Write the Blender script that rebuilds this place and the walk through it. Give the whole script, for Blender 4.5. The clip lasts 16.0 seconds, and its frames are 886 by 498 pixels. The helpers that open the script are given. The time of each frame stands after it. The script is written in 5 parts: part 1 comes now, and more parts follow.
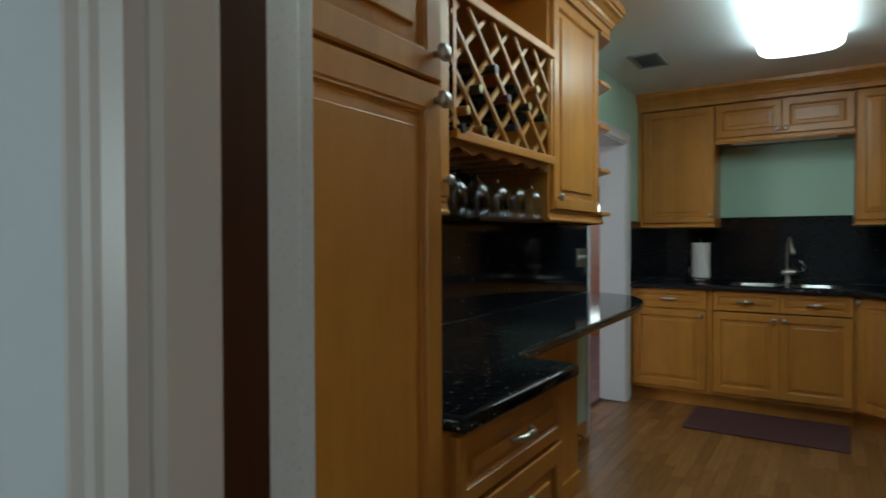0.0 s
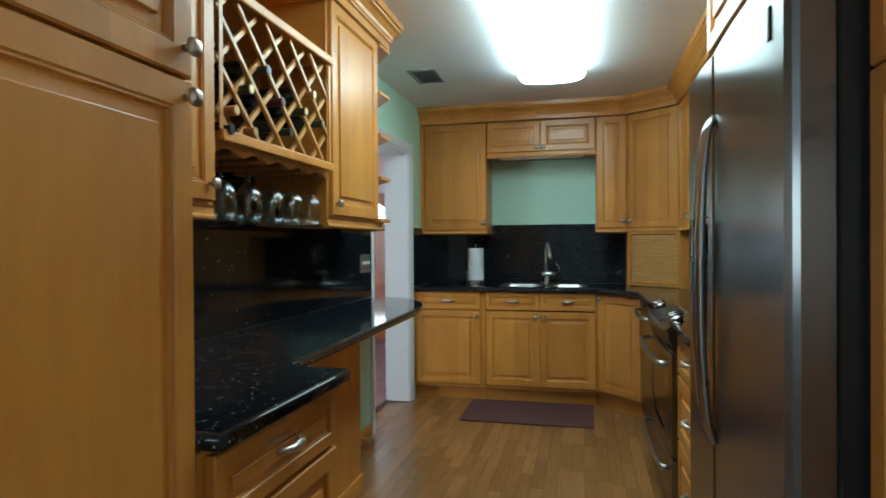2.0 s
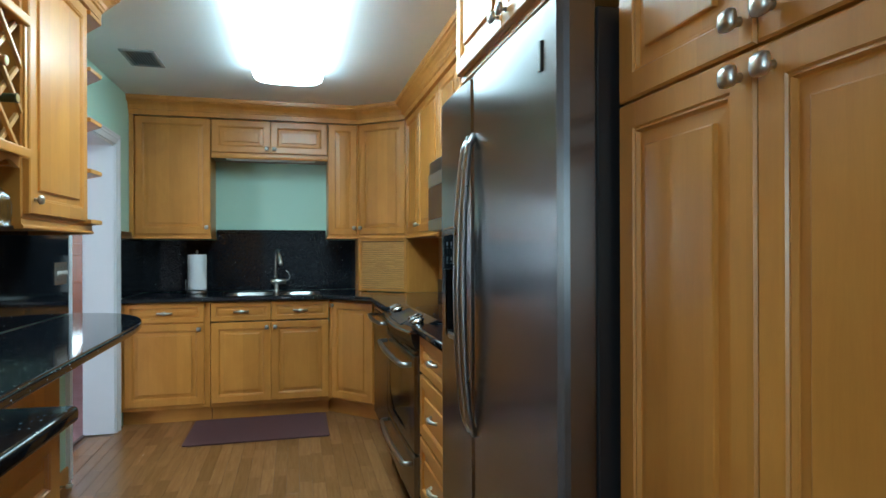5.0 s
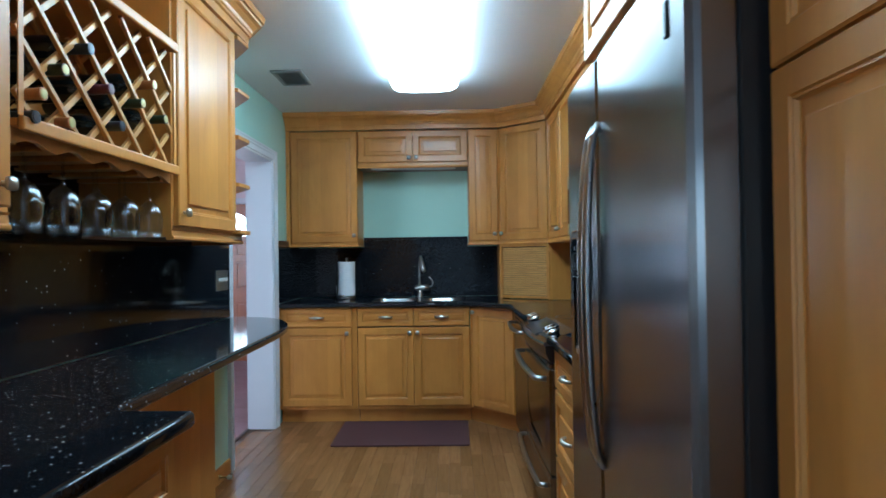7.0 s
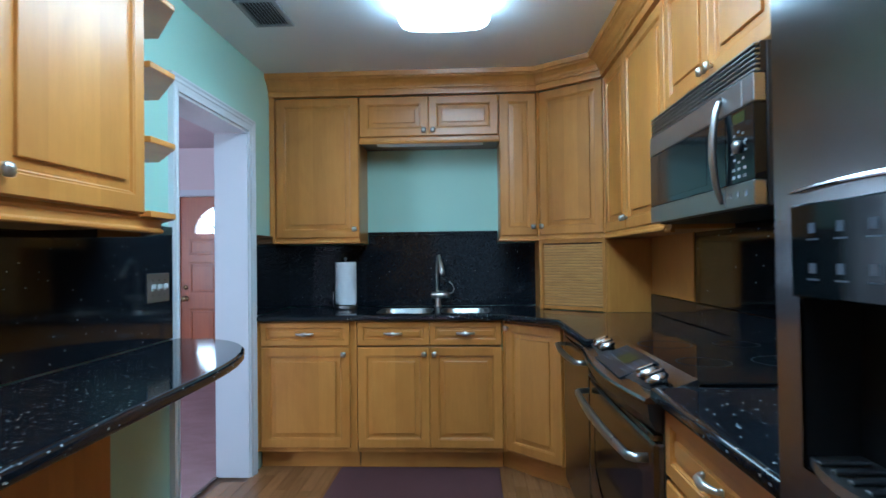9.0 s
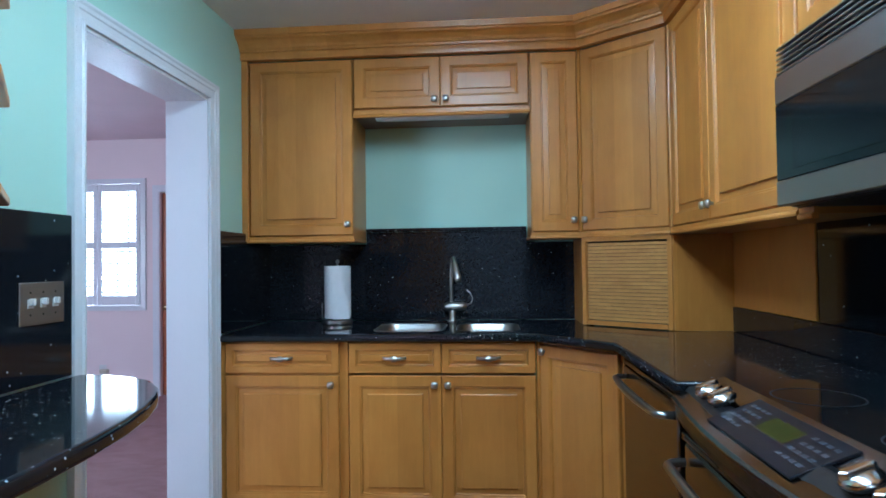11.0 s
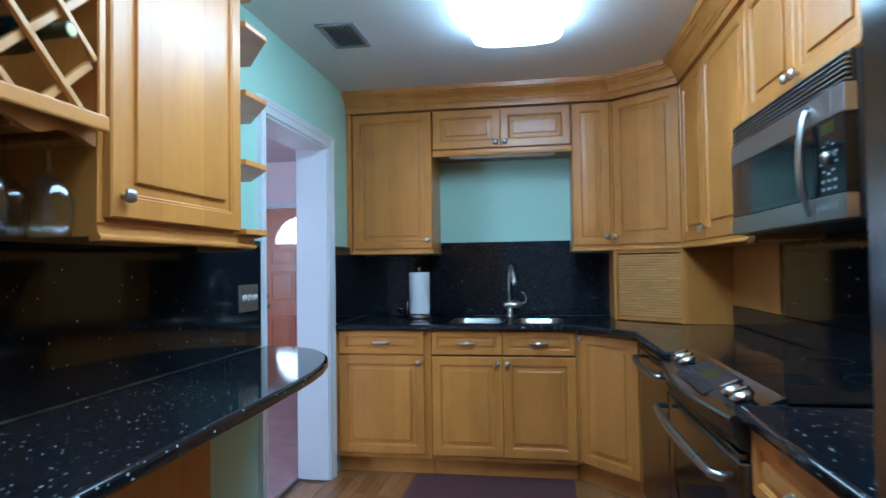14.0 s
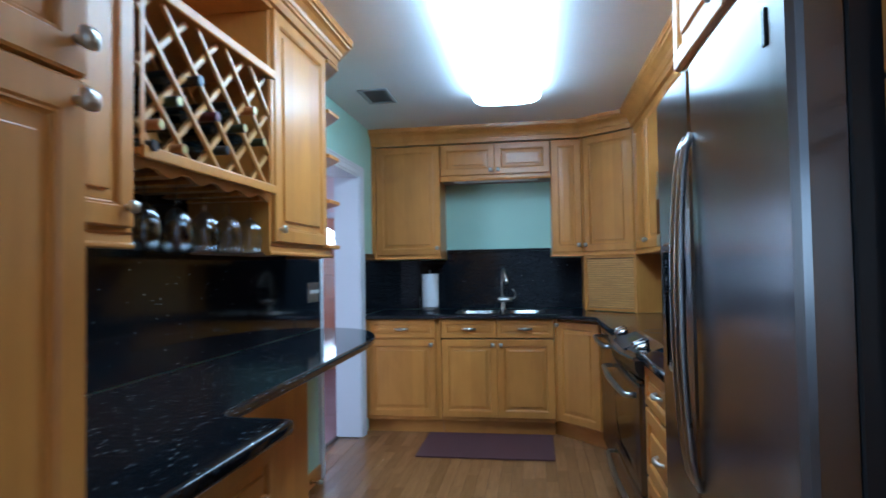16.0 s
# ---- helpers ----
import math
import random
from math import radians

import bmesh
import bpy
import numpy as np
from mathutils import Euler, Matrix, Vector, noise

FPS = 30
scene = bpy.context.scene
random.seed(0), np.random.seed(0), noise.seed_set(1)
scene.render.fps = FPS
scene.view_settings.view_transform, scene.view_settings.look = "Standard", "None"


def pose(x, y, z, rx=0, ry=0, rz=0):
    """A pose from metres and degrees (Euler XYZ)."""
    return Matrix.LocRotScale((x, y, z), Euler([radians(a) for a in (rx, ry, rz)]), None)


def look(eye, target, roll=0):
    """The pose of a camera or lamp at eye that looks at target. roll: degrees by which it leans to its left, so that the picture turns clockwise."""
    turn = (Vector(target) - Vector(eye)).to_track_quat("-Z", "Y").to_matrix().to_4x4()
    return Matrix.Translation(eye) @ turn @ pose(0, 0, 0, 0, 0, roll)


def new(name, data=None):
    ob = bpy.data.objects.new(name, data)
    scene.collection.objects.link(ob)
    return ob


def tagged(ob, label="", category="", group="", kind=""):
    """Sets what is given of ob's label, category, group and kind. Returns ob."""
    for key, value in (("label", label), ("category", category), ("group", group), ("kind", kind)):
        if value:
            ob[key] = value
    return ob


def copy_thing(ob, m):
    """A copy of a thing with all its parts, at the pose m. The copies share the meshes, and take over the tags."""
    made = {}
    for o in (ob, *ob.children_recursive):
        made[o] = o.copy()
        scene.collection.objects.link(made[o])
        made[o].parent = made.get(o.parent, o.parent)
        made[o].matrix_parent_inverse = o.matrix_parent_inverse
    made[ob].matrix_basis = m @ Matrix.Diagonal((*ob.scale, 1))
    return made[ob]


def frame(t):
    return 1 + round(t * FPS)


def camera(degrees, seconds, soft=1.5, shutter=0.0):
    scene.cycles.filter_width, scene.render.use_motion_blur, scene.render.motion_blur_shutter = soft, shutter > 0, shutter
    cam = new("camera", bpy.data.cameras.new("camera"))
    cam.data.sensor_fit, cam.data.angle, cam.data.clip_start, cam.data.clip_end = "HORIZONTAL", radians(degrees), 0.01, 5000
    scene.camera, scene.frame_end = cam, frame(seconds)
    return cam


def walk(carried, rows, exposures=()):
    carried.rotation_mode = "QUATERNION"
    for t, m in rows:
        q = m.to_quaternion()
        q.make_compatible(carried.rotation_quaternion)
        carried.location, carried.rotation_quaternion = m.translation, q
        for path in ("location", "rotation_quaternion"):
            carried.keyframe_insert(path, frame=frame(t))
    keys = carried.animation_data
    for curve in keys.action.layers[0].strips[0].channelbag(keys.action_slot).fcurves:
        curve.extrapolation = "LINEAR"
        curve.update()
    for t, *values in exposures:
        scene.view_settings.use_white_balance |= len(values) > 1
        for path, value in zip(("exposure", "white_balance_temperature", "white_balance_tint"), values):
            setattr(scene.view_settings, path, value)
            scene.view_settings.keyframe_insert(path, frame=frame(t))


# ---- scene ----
cam = camera(73.2, 16.0, 1.6, 0.5)
PATH = [
    (0, (0.357, 0.116, 1.25), (-0.728, 1.795, 1.219), -0.2),
    (0.5, (0.372, 0.116, 1.243), (-0.53, 1.901, 1.215), -0.2),
    (1, (0.383, 0.131, 1.24), (-0.371, 1.984, 1.217), -0.4),
    (1.5, (0.406, 0.138, 1.246), (-0.198, 2.044, 1.228), -0.5),
    (2, (0.414, 0.137, 1.25), (-0.046, 2.083, 1.236), -0.4),
    (2.5, (0.376, 0.199, 1.247), (0.044, 2.171, 1.236), -0.3),
    (3, (0.326, 0.283, 1.26), (0.204, 2.279, 1.251), 0.1),
    (3.5, (0.284, 0.257, 1.267), (0.474, 2.248, 1.258), 0.2),
    (4, (0.259, 0.222, 1.267), (0.68, 2.178, 1.26), 0.3),
    (4.2, (0.222, 0.18, 1.251), (0.729, 2.114, 1.252), 0.2),
    (6.3, (0.365, 0.255, 1.261), (0.556, 2.246, 1.275), -0.9),
    (6.5, (0.373, 0.262, 1.258), (0.482, 2.259, 1.276), -0.8),
    (7, (0.38, 0.324, 1.255), (0.347, 2.323, 1.279), -0.8),
    (7.5, (0.353, 0.565, 1.239), (0.275, 2.563, 1.265), -0.6),
    (8, (0.335, 0.808, 1.25), (0.249, 2.806, 1.275), -0.6),
    (8.5, (0.331, 1.097, 1.244), (0.241, 3.095, 1.272), -0.6),
    (9, (0.33, 1.343, 1.242), (0.234, 3.341, 1.271), -0.7),
    (9.2, (0.308, 1.429, 1.232), (0.219, 3.427, 1.264), -0.7),
    (11.3, (0.278, 2.154, 1.235), (0.112, 4.147, 1.278), -0.9),
    (11.5, (0.248, 2.126, 1.249), (0.063, 4.118, 1.286), -1.0),
    (12, (0.216, 2.075, 1.241), (-0.083, 4.052, 1.283), -1.0),
    (12.5, (0.216, 1.952, 1.245), (-0.191, 3.909, 1.292), -0.9),
    (13, (0.221, 1.769, 1.249), (-0.213, 3.721, 1.3), -0.8),
    (13.5, (0.237, 1.553, 1.256), (-0.182, 3.508, 1.31), -0.8),
    (14, (0.307, 1.293, 1.264), (-0.015, 3.267, 1.319), -0.8),
    (14.5, (0.306, 1.033, 1.26), (0.084, 3.02, 1.318), -1.0),
    (15, (0.292, 0.75, 1.254), (0.135, 2.743, 1.314), -1.1),
    (15.5, (0.316, 0.528, 1.268), (0.161, 2.521, 1.326), -1.1),
    (16, (0.366, 0.305, 1.266), (0.065, 2.281, 1.33), -1.0),
]
walk(cam, [(t, look(eye, target, roll)) for t, eye, target, roll in PATH], [(0, 0.18, 6000, -12), (1.5, 0.90, 5700, -16), (4, 1.44, 5400, -17), (6.5, 1.24, 4800, -10), (9, 1.36, 4500, -9), (12, 1.42, 4700, -4), (14, 1.39, 4400, -7), (16, 1.2, 4450, -4)])

# ---- world and light ----
world = bpy.data.worlds.new("world")
scene.world = world
world.use_nodes = True
wn = world.node_tree
sky = wn.nodes.new("ShaderNodeTexSky")
sky.sky_type = "NISHITA"
sky.sun_disc = False
sky.sun_elevation, sky.sun_rotation = radians(50), radians(160)
wn.links.new(sky.outputs[0], wn.nodes["Background"].inputs[0])
wn.nodes["Background"].inputs[1].default_value = 0.15

sun = new("sun", bpy.data.lights.new("sun", "SUN"))
sun.data.energy, sun.data.angle, sun.data.color = 3.0, radians(0.5), (1.0, 0.95, 0.86)
sun.matrix_basis = look((0, 0, 0), (math.sin(radians(160)) * -0.64, -math.cos(radians(160)) * 0.64, -0.77))

LIVING_Y = 7.60
day = new("window_daylight", bpy.data.lights.new("window_daylight", "AREA"))
day.data.shape, day.data.size, day.data.size_y = "RECTANGLE", 1.28, 1.16
day.data.energy, day.data.color = 30, (0.93, 0.94, 1.0)
day.matrix_basis = look((-3.64, LIVING_Y + 0.20, 1.44), (-3.4, 3.0, 1.0))

# fill lamp added to brighten pantry and entry; its window is assumed, unseen
rear = new("rear_fill", bpy.data.lights.new("rear_fill", "AREA"))
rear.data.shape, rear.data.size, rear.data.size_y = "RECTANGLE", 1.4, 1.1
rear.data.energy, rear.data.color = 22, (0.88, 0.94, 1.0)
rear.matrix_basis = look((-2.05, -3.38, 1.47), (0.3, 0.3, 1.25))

# weak side fill added to lift the entry jamb, from an assumed window
dining = new("dining_side_fill", bpy.data.lights.new("dining_side_fill", "AREA"))
dining.data.shape, dining.data.size, dining.data.size_y = "RECTANGLE", 1.4, 1.1
dining.data.energy, dining.data.color = 12, (1.0, 0.93, 0.88)
dining.matrix_basis = look((3.82, -1.75, 1.47), (0.0, -0.6, 1.3))

# added fill towards the living room's front wall; no window is known here
side = new("living_room_fill", bpy.data.lights.new("living_room_fill", "AREA"))
side.data.shape, side.data.size, side.data.size_y = "RECTANGLE", 1.7, 1.05
side.data.energy, side.data.color = 34, (0.98, 0.93, 0.97)
side.matrix_basis = look((-4.6, 1.16, 1.45), (-3.6, LIVING_Y, 1.2))

FIXTURE_GLOW = 4.4


# ---- materials ----
def srgb(r, g, b):
    f = lambda c: c / 12.92 if c <= 0.04045 else ((c + 0.055) / 1.055) ** 2.4
    return (f(r / 255), f(g / 255), f(b / 255), 1)


class Mat:
    """A node material with a few shorthands."""

    def __init__(self, name):
        self.m = bpy.data.materials.new(name)
        self.m.use_nodes = True
        self.t = self.m.node_tree
        self.b = self.t.nodes["Principled BSDF"]

    def node(self, kind, **values):
        n = self.t.nodes.new(kind)
        for k, v in values.items():
            if k in n.inputs:
                n.inputs[k].default_value = v
        return n

    def link(self, a, b):
        self.t.links.new(a, b)

    def set(self, **values):
        for k, v in values.items():
            self.b.inputs[k.replace("_", " ")].default_value = v
        return self

    def coords(self, scale=(1, 1, 1), shuffle=True):
        tc = self.t.nodes.new("ShaderNodeTexCoord")
        mp = self.node("ShaderNodeMapping", Scale=scale)
        src = tc.outputs["Object"]
        if shuffle:
            oi = self.t.nodes.new("ShaderNodeObjectInfo")
            mul = self.t.nodes.new("ShaderNodeMath")
            mul.operation = "MULTIPLY"
            mul.inputs[1].default_value = 37.0
            self.link(oi.outputs["Random"], mul.inputs[0])
            add = self.t.nodes.new("ShaderNodeVectorMath")
            add.operation = "ADD"
            self.link(src, add.inputs[0])
            self.link(mul.outputs[0], add.inputs[1])
            src = add.outputs[0]
        self.link(src, mp.inputs["Vector"])
        return mp.outputs[0]

    def noise(self, vec, scale, detail=4.0, rough=0.5, distortion=0.0):
        n = self.node("ShaderNodeTexNoise", Scale=scale, Detail=detail, Roughness=rough, Distortion=distortion)
        self.link(vec, n.inputs["Vector"])
        return n.outputs["Fac"]

    def ramp(self, fac, stops):
        n = self.t.nodes.new("ShaderNodeValToRGB")
        while len(n.color_ramp.elements) < len(stops):
            n.color_ramp.elements.new(0.5)
        for e, (p, c) in zip(n.color_ramp.elements, stops):
            e.position, e.color = p, (*c[:3], 1)
        self.link(fac, n.inputs[0])
        return n.outputs[0]

    def mix(self, fac, a, b, kind="MIX"):
        n = self.t.nodes.new("ShaderNodeMix")
        n.data_type, n.blend_type = "RGBA", kind
        for s, v in ((n.inputs[0], fac), (n.inputs[6], a), (n.inputs[7], b)):
            if hasattr(v, "links"):
                self.link(v, s)
            else:
                s.default_value = v
        return n.outputs[2]

    def bump(self, fac, strength=0.1, distance=0.002):
        n = self.node("ShaderNodeBump", Strength=strength, Distance=distance)
        self.link(fac, n.inputs["Height"])
        self.link(n.outputs[0], self.b.inputs["Normal"])

    def color(self, out):
        self.link(out, self.b.inputs["Base Color"])

    def rough(self, fac, low, high):
        n = self.t.nodes.new("ShaderNodeMapRange")
        n.inputs[3].default_value, n.inputs[4].default_value = low, high
        self.link(fac, n.inputs[0])
        self.link(n.outputs[0], self.b.inputs["Roughness"])


def maple(name, light, dark, grain=(14, 14, 1.3), stave_axis=0, rough=(0.33, 0.46), stave=11.0):
    m = Mat(name)
    v = m.coords(grain)
    g = m.noise(v, 3.0, 6, 0.6, 0.7)
    fine = m.noise(m.coords(tuple(s * 7 for s in grain)), 4.0, 3, 0.6)
    blotch = m.noise(m.coords((1, 1, 0.6)), 5.0, 3, 0.55, 0.4)
    base = m.mix(g, (*dark, 1), (*light, 1))
    base = m.mix(0.09, base, m.ramp(fine, [(0.3, (0.45, 0.45, 0.45)), (0.7, (1, 1, 1))]), "MULTIPLY")
    base = m.mix(0.6, base, m.ramp(blotch, [(0.30, (0.72, 0.62, 0.50)), (0.45, (0.88, 0.83, 0.76)), (0.62, (1, 1, 1))]), "MULTIPLY")
    sep = m.t.nodes.new("ShaderNodeSeparateXYZ")
    m.link(m.coords((stave,) * 3), sep.inputs[0])
    fl = m.t.nodes.new("ShaderNodeMath")
    fl.operation = "FLOOR"
    m.link(sep.outputs[stave_axis], fl.inputs[0])
    wn_ = m.t.nodes.new("ShaderNodeTexWhiteNoise")
    wn_.noise_dimensions = "1D"
    m.link(fl.outputs[0], wn_.inputs["W"])
    base = m.mix(0.36, base, m.ramp(wn_.outputs["Value"], [(0.0, (0.62, 0.55, 0.46)), (1.0, (1, 1, 1))]), "MULTIPLY")
    m.color(base)
    m.rough(g, *rough)
    m.bump(fine, 0.05, 0.0006)
    m.set(Coat_Weight=0.35, Coat_Roughness=0.24)
    return m.m


WOOD = maple("honey_maple", (0.70, 0.330, 0.062), (0.56, 0.24, 0.038))
WOOD_H = maple("honey_maple_across", (0.70, 0.330, 0.062), (0.56, 0.24, 0.038), grain=(1.3, 14, 14), stave_axis=2, stave=4.0)
WOOD_Y = maple("honey_maple_along", (0.70, 0.330, 0.062), (0.56, 0.24, 0.038), grain=(14, 1.3, 14), stave_axis=2, stave=4.0)
WOOD_PALE = maple("pale_maple_slats", (0.74, 0.42, 0.13), (0.6, 0.31, 0.08))
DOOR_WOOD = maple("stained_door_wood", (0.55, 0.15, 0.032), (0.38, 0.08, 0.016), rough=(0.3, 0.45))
# reddish maple darkened to carry the shade under the short wall cabinet
SHADE_WOOD = maple("shade_toned_board", (0.20, 0.075, 0.035), (0.13, 0.045, 0.02), grain=(1.3, 14, 14), stave_axis=2)
DARK_DOOR = maple("dark_door_wood", (0.075, 0.022, 0.01), (0.035, 0.009, 0.005), rough=(0.35, 0.5))


def paint(name, rgb, rough=0.55, relief=0.12, stain=0.1, scale=60):
    m = Mat(name)
    v = m.coords(shuffle=False)
    fine = m.noise(v, scale * 4, 3)
    wide = m.noise(v, 1.7, 4, 0.55)
    m.color(m.mix(stain, (*rgb, 1), m.ramp(wide, [(0.3, (0.72, 0.72, 0.72)), (0.7, (1, 1, 1))]), "MULTIPLY"))
    m.rough(fine, rough - 0.08, rough + 0.06)
    m.bump(fine, relief, 0.0012)
    return m.m


MINT = paint("mint_green_paint", (0.49, 0.71, 0.60), 0.5)
CEILING = paint("white_ceiling_paint", (0.80, 0.81, 0.83), 0.75, 0.25)
TRIM = paint("white_gloss_trim_paint", (0.74, 0.76, 0.80), 0.3, 0.05, 0.12)
CREAM = paint("aged_cream_trim_paint", (0.76, 0.69, 0.66), 0.35, 0.08, 0.3)
PINK = paint("pale_pink_wall_paint", (0.82, 0.70, 0.71), 0.6)
PINK_CEIL = paint("textured_ceiling_paint", (0.78, 0.66, 0.70), 0.8, 0.8, 0.3, 12)
PLAIN = paint("plain_grey_white_paint", (0.74, 0.76, 0.80), 0.6)


def granite_mat(name, few, many, pale):
    m = Mat(name)
    v = m.coords(shuffle=False)
    vo = m.node("ShaderNodeTexVoronoi", Scale=130.0)
    m.link(m.coords((1, 1, 1), False), vo.inputs["Vector"])
    grains = m.ramp(m.noise(v, 90, 4, 0.6), [(0.35, (0.007, 0.008, 0.011)), (0.8, (0.014, 0.017, 0.023))])
    sel = m.t.nodes.new("ShaderNodeSeparateXYZ")
    m.link(vo.outputs["Color"], sel.inputs[0])
    spot = m.ramp(sel.outputs[0], [(few, (0, 0, 0)), (few + 0.01, (1, 1, 1))])
    near = m.ramp(vo.outputs["Distance"], [(0.26, (1, 1, 1)), (0.42, (0, 0, 0))])
    flake = m.mix(1.0, spot, near, "MULTIPLY")
    tint = m.mix(sel.outputs[1], (0.42, 0.50, 0.56, 1), (0.80, 0.78, 0.68, 1))
    vb = m.node("ShaderNodeTexVoronoi", Scale=60.0)
    m.link(m.coords((2.1, 0.7, 1.1), False), vb.inputs["Vector"])
    sb = m.t.nodes.new("ShaderNodeSeparateXYZ")
    m.link(vb.outputs["Color"], sb.inputs[0])
    big = m.mix(1.0, m.ramp(sb.outputs[0], [(many, (0, 0, 0)), (many + 0.01, (1, 1, 1))]),
                m.ramp(vb.outputs["Distance"], [(0.11, (1, 1, 1)), (0.19, (0, 0, 0))]), "MULTIPLY")
    c = m.mix(flake, grains, tint)
    c = m.mix(big, c, (0.9 * pale, pale, 1.05 * pale, 1))
    m.color(c)
    m.rough(m.noise(v, 12, 2), 0.06, 0.09)
    m.set(Specular_IOR_Level=0.42)
    return m.m


GRANITE = granite_mat("speckled_black_granite_top", 0.962, 0.89, 0.5)
SPLASH = granite_mat("speckled_black_granite_splash", 0.993, 0.978, 0.6)


def steel(name, tone=0.55, rough=(0.2, 0.34), stretch=(2, 2, 220), tint=(1, 1, 1), relief=0.012, depth=0.0003):
    m = Mat(name)
    fine = m.noise(m.coords(stretch, False), 3.0, 4, 0.6)
    wide = m.noise(m.coords((1, 1, 1), False), 3.0, 3)
    m.color(m.mix(wide, (tone * 0.9 * tint[0], tone * 0.9 * tint[1], tone * 0.9 * tint[2], 1), (tone * tint[0], tone * tint[1], tone * tint[2], 1)))
    m.rough(fine, *rough)
    m.bump(fine, relief, depth)
    m.set(Metallic=1.0)
    return m.m


STEEL = steel("brushed_stainless_steel", 0.215, (0.20, 0.25), (300, 300, 1.2), (1.0, 0.96, 0.99), relief=0.012, depth=0.0002)
_st = STEEL.node_tree
_tan = _st.nodes.new("ShaderNodeTangent")
_tan.direction_type, _tan.axis = "RADIAL", "Z"
_st.links.new(_tan.outputs[0], _st.nodes["Principled BSDF"].inputs["Tangent"])
_st.nodes["Principled BSDF"].inputs["Anisotropic"].default_value = 0.8
GREY_STEEL = steel("brushed_grey_steel", 0.42, (0.30, 0.36), (4, 4, 200), (0.96, 0.97, 1.0))
KNOB_STEEL = steel("polished_steel_knob", 0.72, (0.16, 0.22), (6, 6, 6))
PLATE_STEEL = steel("dull_steel_plate", 0.42, (0.42, 0.5), (4, 4, 120), (1.0, 0.96, 0.9))
# brighter metal kept for the highlight bar above the dispenser
GLINT_STEEL = steel("bright_glint_steel", 0.85, (0.08, 0.12), (6, 6, 6))
STEEL_SMOOTH = steel("satin_steel_handle", 0.42, (0.24, 0.34), (6, 6, 6))
NICKEL = steel("brushed_nickel", 0.62, (0.28, 0.4), (30, 30, 30), (1, 0.97, 0.92))
BRASS = steel("brass", 0.6, (0.2, 0.3), (20, 20, 20), (1, 0.78, 0.4))


def plain(name, rgb, rough=0.5, metal=0.0, **more):
    m = Mat(name)
    m.set(Metallic=metal, **more)
    v = m.coords(shuffle=False)
    m.color(m.mix(0.15, (*rgb, 1), m.ramp(m.noise(v, 25, 4), [(0.3, (0.6, 0.6, 0.6)), (0.7, (1, 1, 1))]), "MULTIPLY"))
    m.rough(m.noise(v, 60, 3), max(0.02, rough - 0.05), rough + 0.05)
    return m.m


BLACK_PLASTIC = plain("black_plastic", (0.012, 0.012, 0.014), 0.35)
BLACK_GLASS = plain("black_glass", (0.006, 0.008, 0.01), 0.05, Specular_IOR_Level=0.35)
GREY_GLASS = plain("smoked_oven_glass", (0.009, 0.012, 0.014), 0.08, Specular_IOR_Level=0.25)
BUTTON = plain("pale_button_print", (0.45, 0.47, 0.5), 0.4)
DIM_BUTTON = plain("dim_button_print", (0.22, 0.23, 0.25), 0.4)
GREY_BUTTON = plain("grey_button_print", (0.075, 0.085, 0.11), 0.4, Specular_IOR_Level=0.2)
DISPLAY = plain("green_grey_display", (0.034, 0.038, 0.007), 0.3, Specular_IOR_Level=0.2)
PANEL_BLACK = plain("satin_black_touch_panel", (0.011, 0.013, 0.020), 0.3, Specular_IOR_Level=0.22)
RING = plain("dim_burner_print", (0.022, 0.022, 0.024), 0.3)
PAPER = plain("white_paper_towel", (0.78, 0.79, 0.82), 0.85)
WHITE_PLASTIC = plain("white_plastic", (0.75, 0.75, 0.74), 0.35)
RUBBER = plain("cream_rubber", (0.5, 0.45, 0.36), 0.6)
GAP = plain("dark_seam", (0.05, 0.02, 0.008), 0.7)
BOTTLE = plain("dark_bottle_glass", (0.008, 0.012, 0.012), 0.06)
CAP_BLACK = plain("black_foil", (0.015, 0.018, 0.028), 0.3)
CAP_AMBER = plain("amber_foil", (0.42, 0.17, 0.05), 0.35)
CAP_GREEN = plain("green_foil", (0.014, 0.026, 0.012), 0.35)
CAP_WINE = plain("burgundy_foil", (0.09, 0.012, 0.03), 0.3)
CAP_END = plain("gold_foil_end", (0.55, 0.48, 0.2), 0.3, 0.4)


def rug_mat():
    m = Mat("maroon_ribbed_rug")
    v = m.coords(shuffle=False)
    w = m.node("ShaderNodeTexWave", Scale=55.0)
    m.link(v, w.inputs["Vector"])
    m.color(m.mix(m.noise(v, 260, 3), (0.045, 0.018, 0.02, 1), (0.13, 0.05, 0.052, 1)))
    m.bump(w.outputs["Fac"], 0.35, 0.002)
    m.set(Roughness=0.85)
    return m.m


RUG = rug_mat()


def carpet_mat():
    m = Mat("dusty_pink_carpet")
    v = m.coords(shuffle=False)
    pile = m.noise(v, 260, 3, 0.7)
    crush = m.noise(m.coords((1.6, 3.4, 1), False), 2.6, 5, 0.6, 1.0)
    base = m.mix(crush, (0.30, 0.165, 0.17, 1), (0.52, 0.33, 0.34, 1))
    m.color(m.mix(0.5, base, m.ramp(pile, [(0.3, (0.55, 0.55, 0.55)), (0.7, (1, 1, 1))]), "MULTIPLY"))
    m.bump(pile, 0.6, 0.006)
    m.set(Roughness=0.95)
    return m.m


CARPET = carpet_mat()


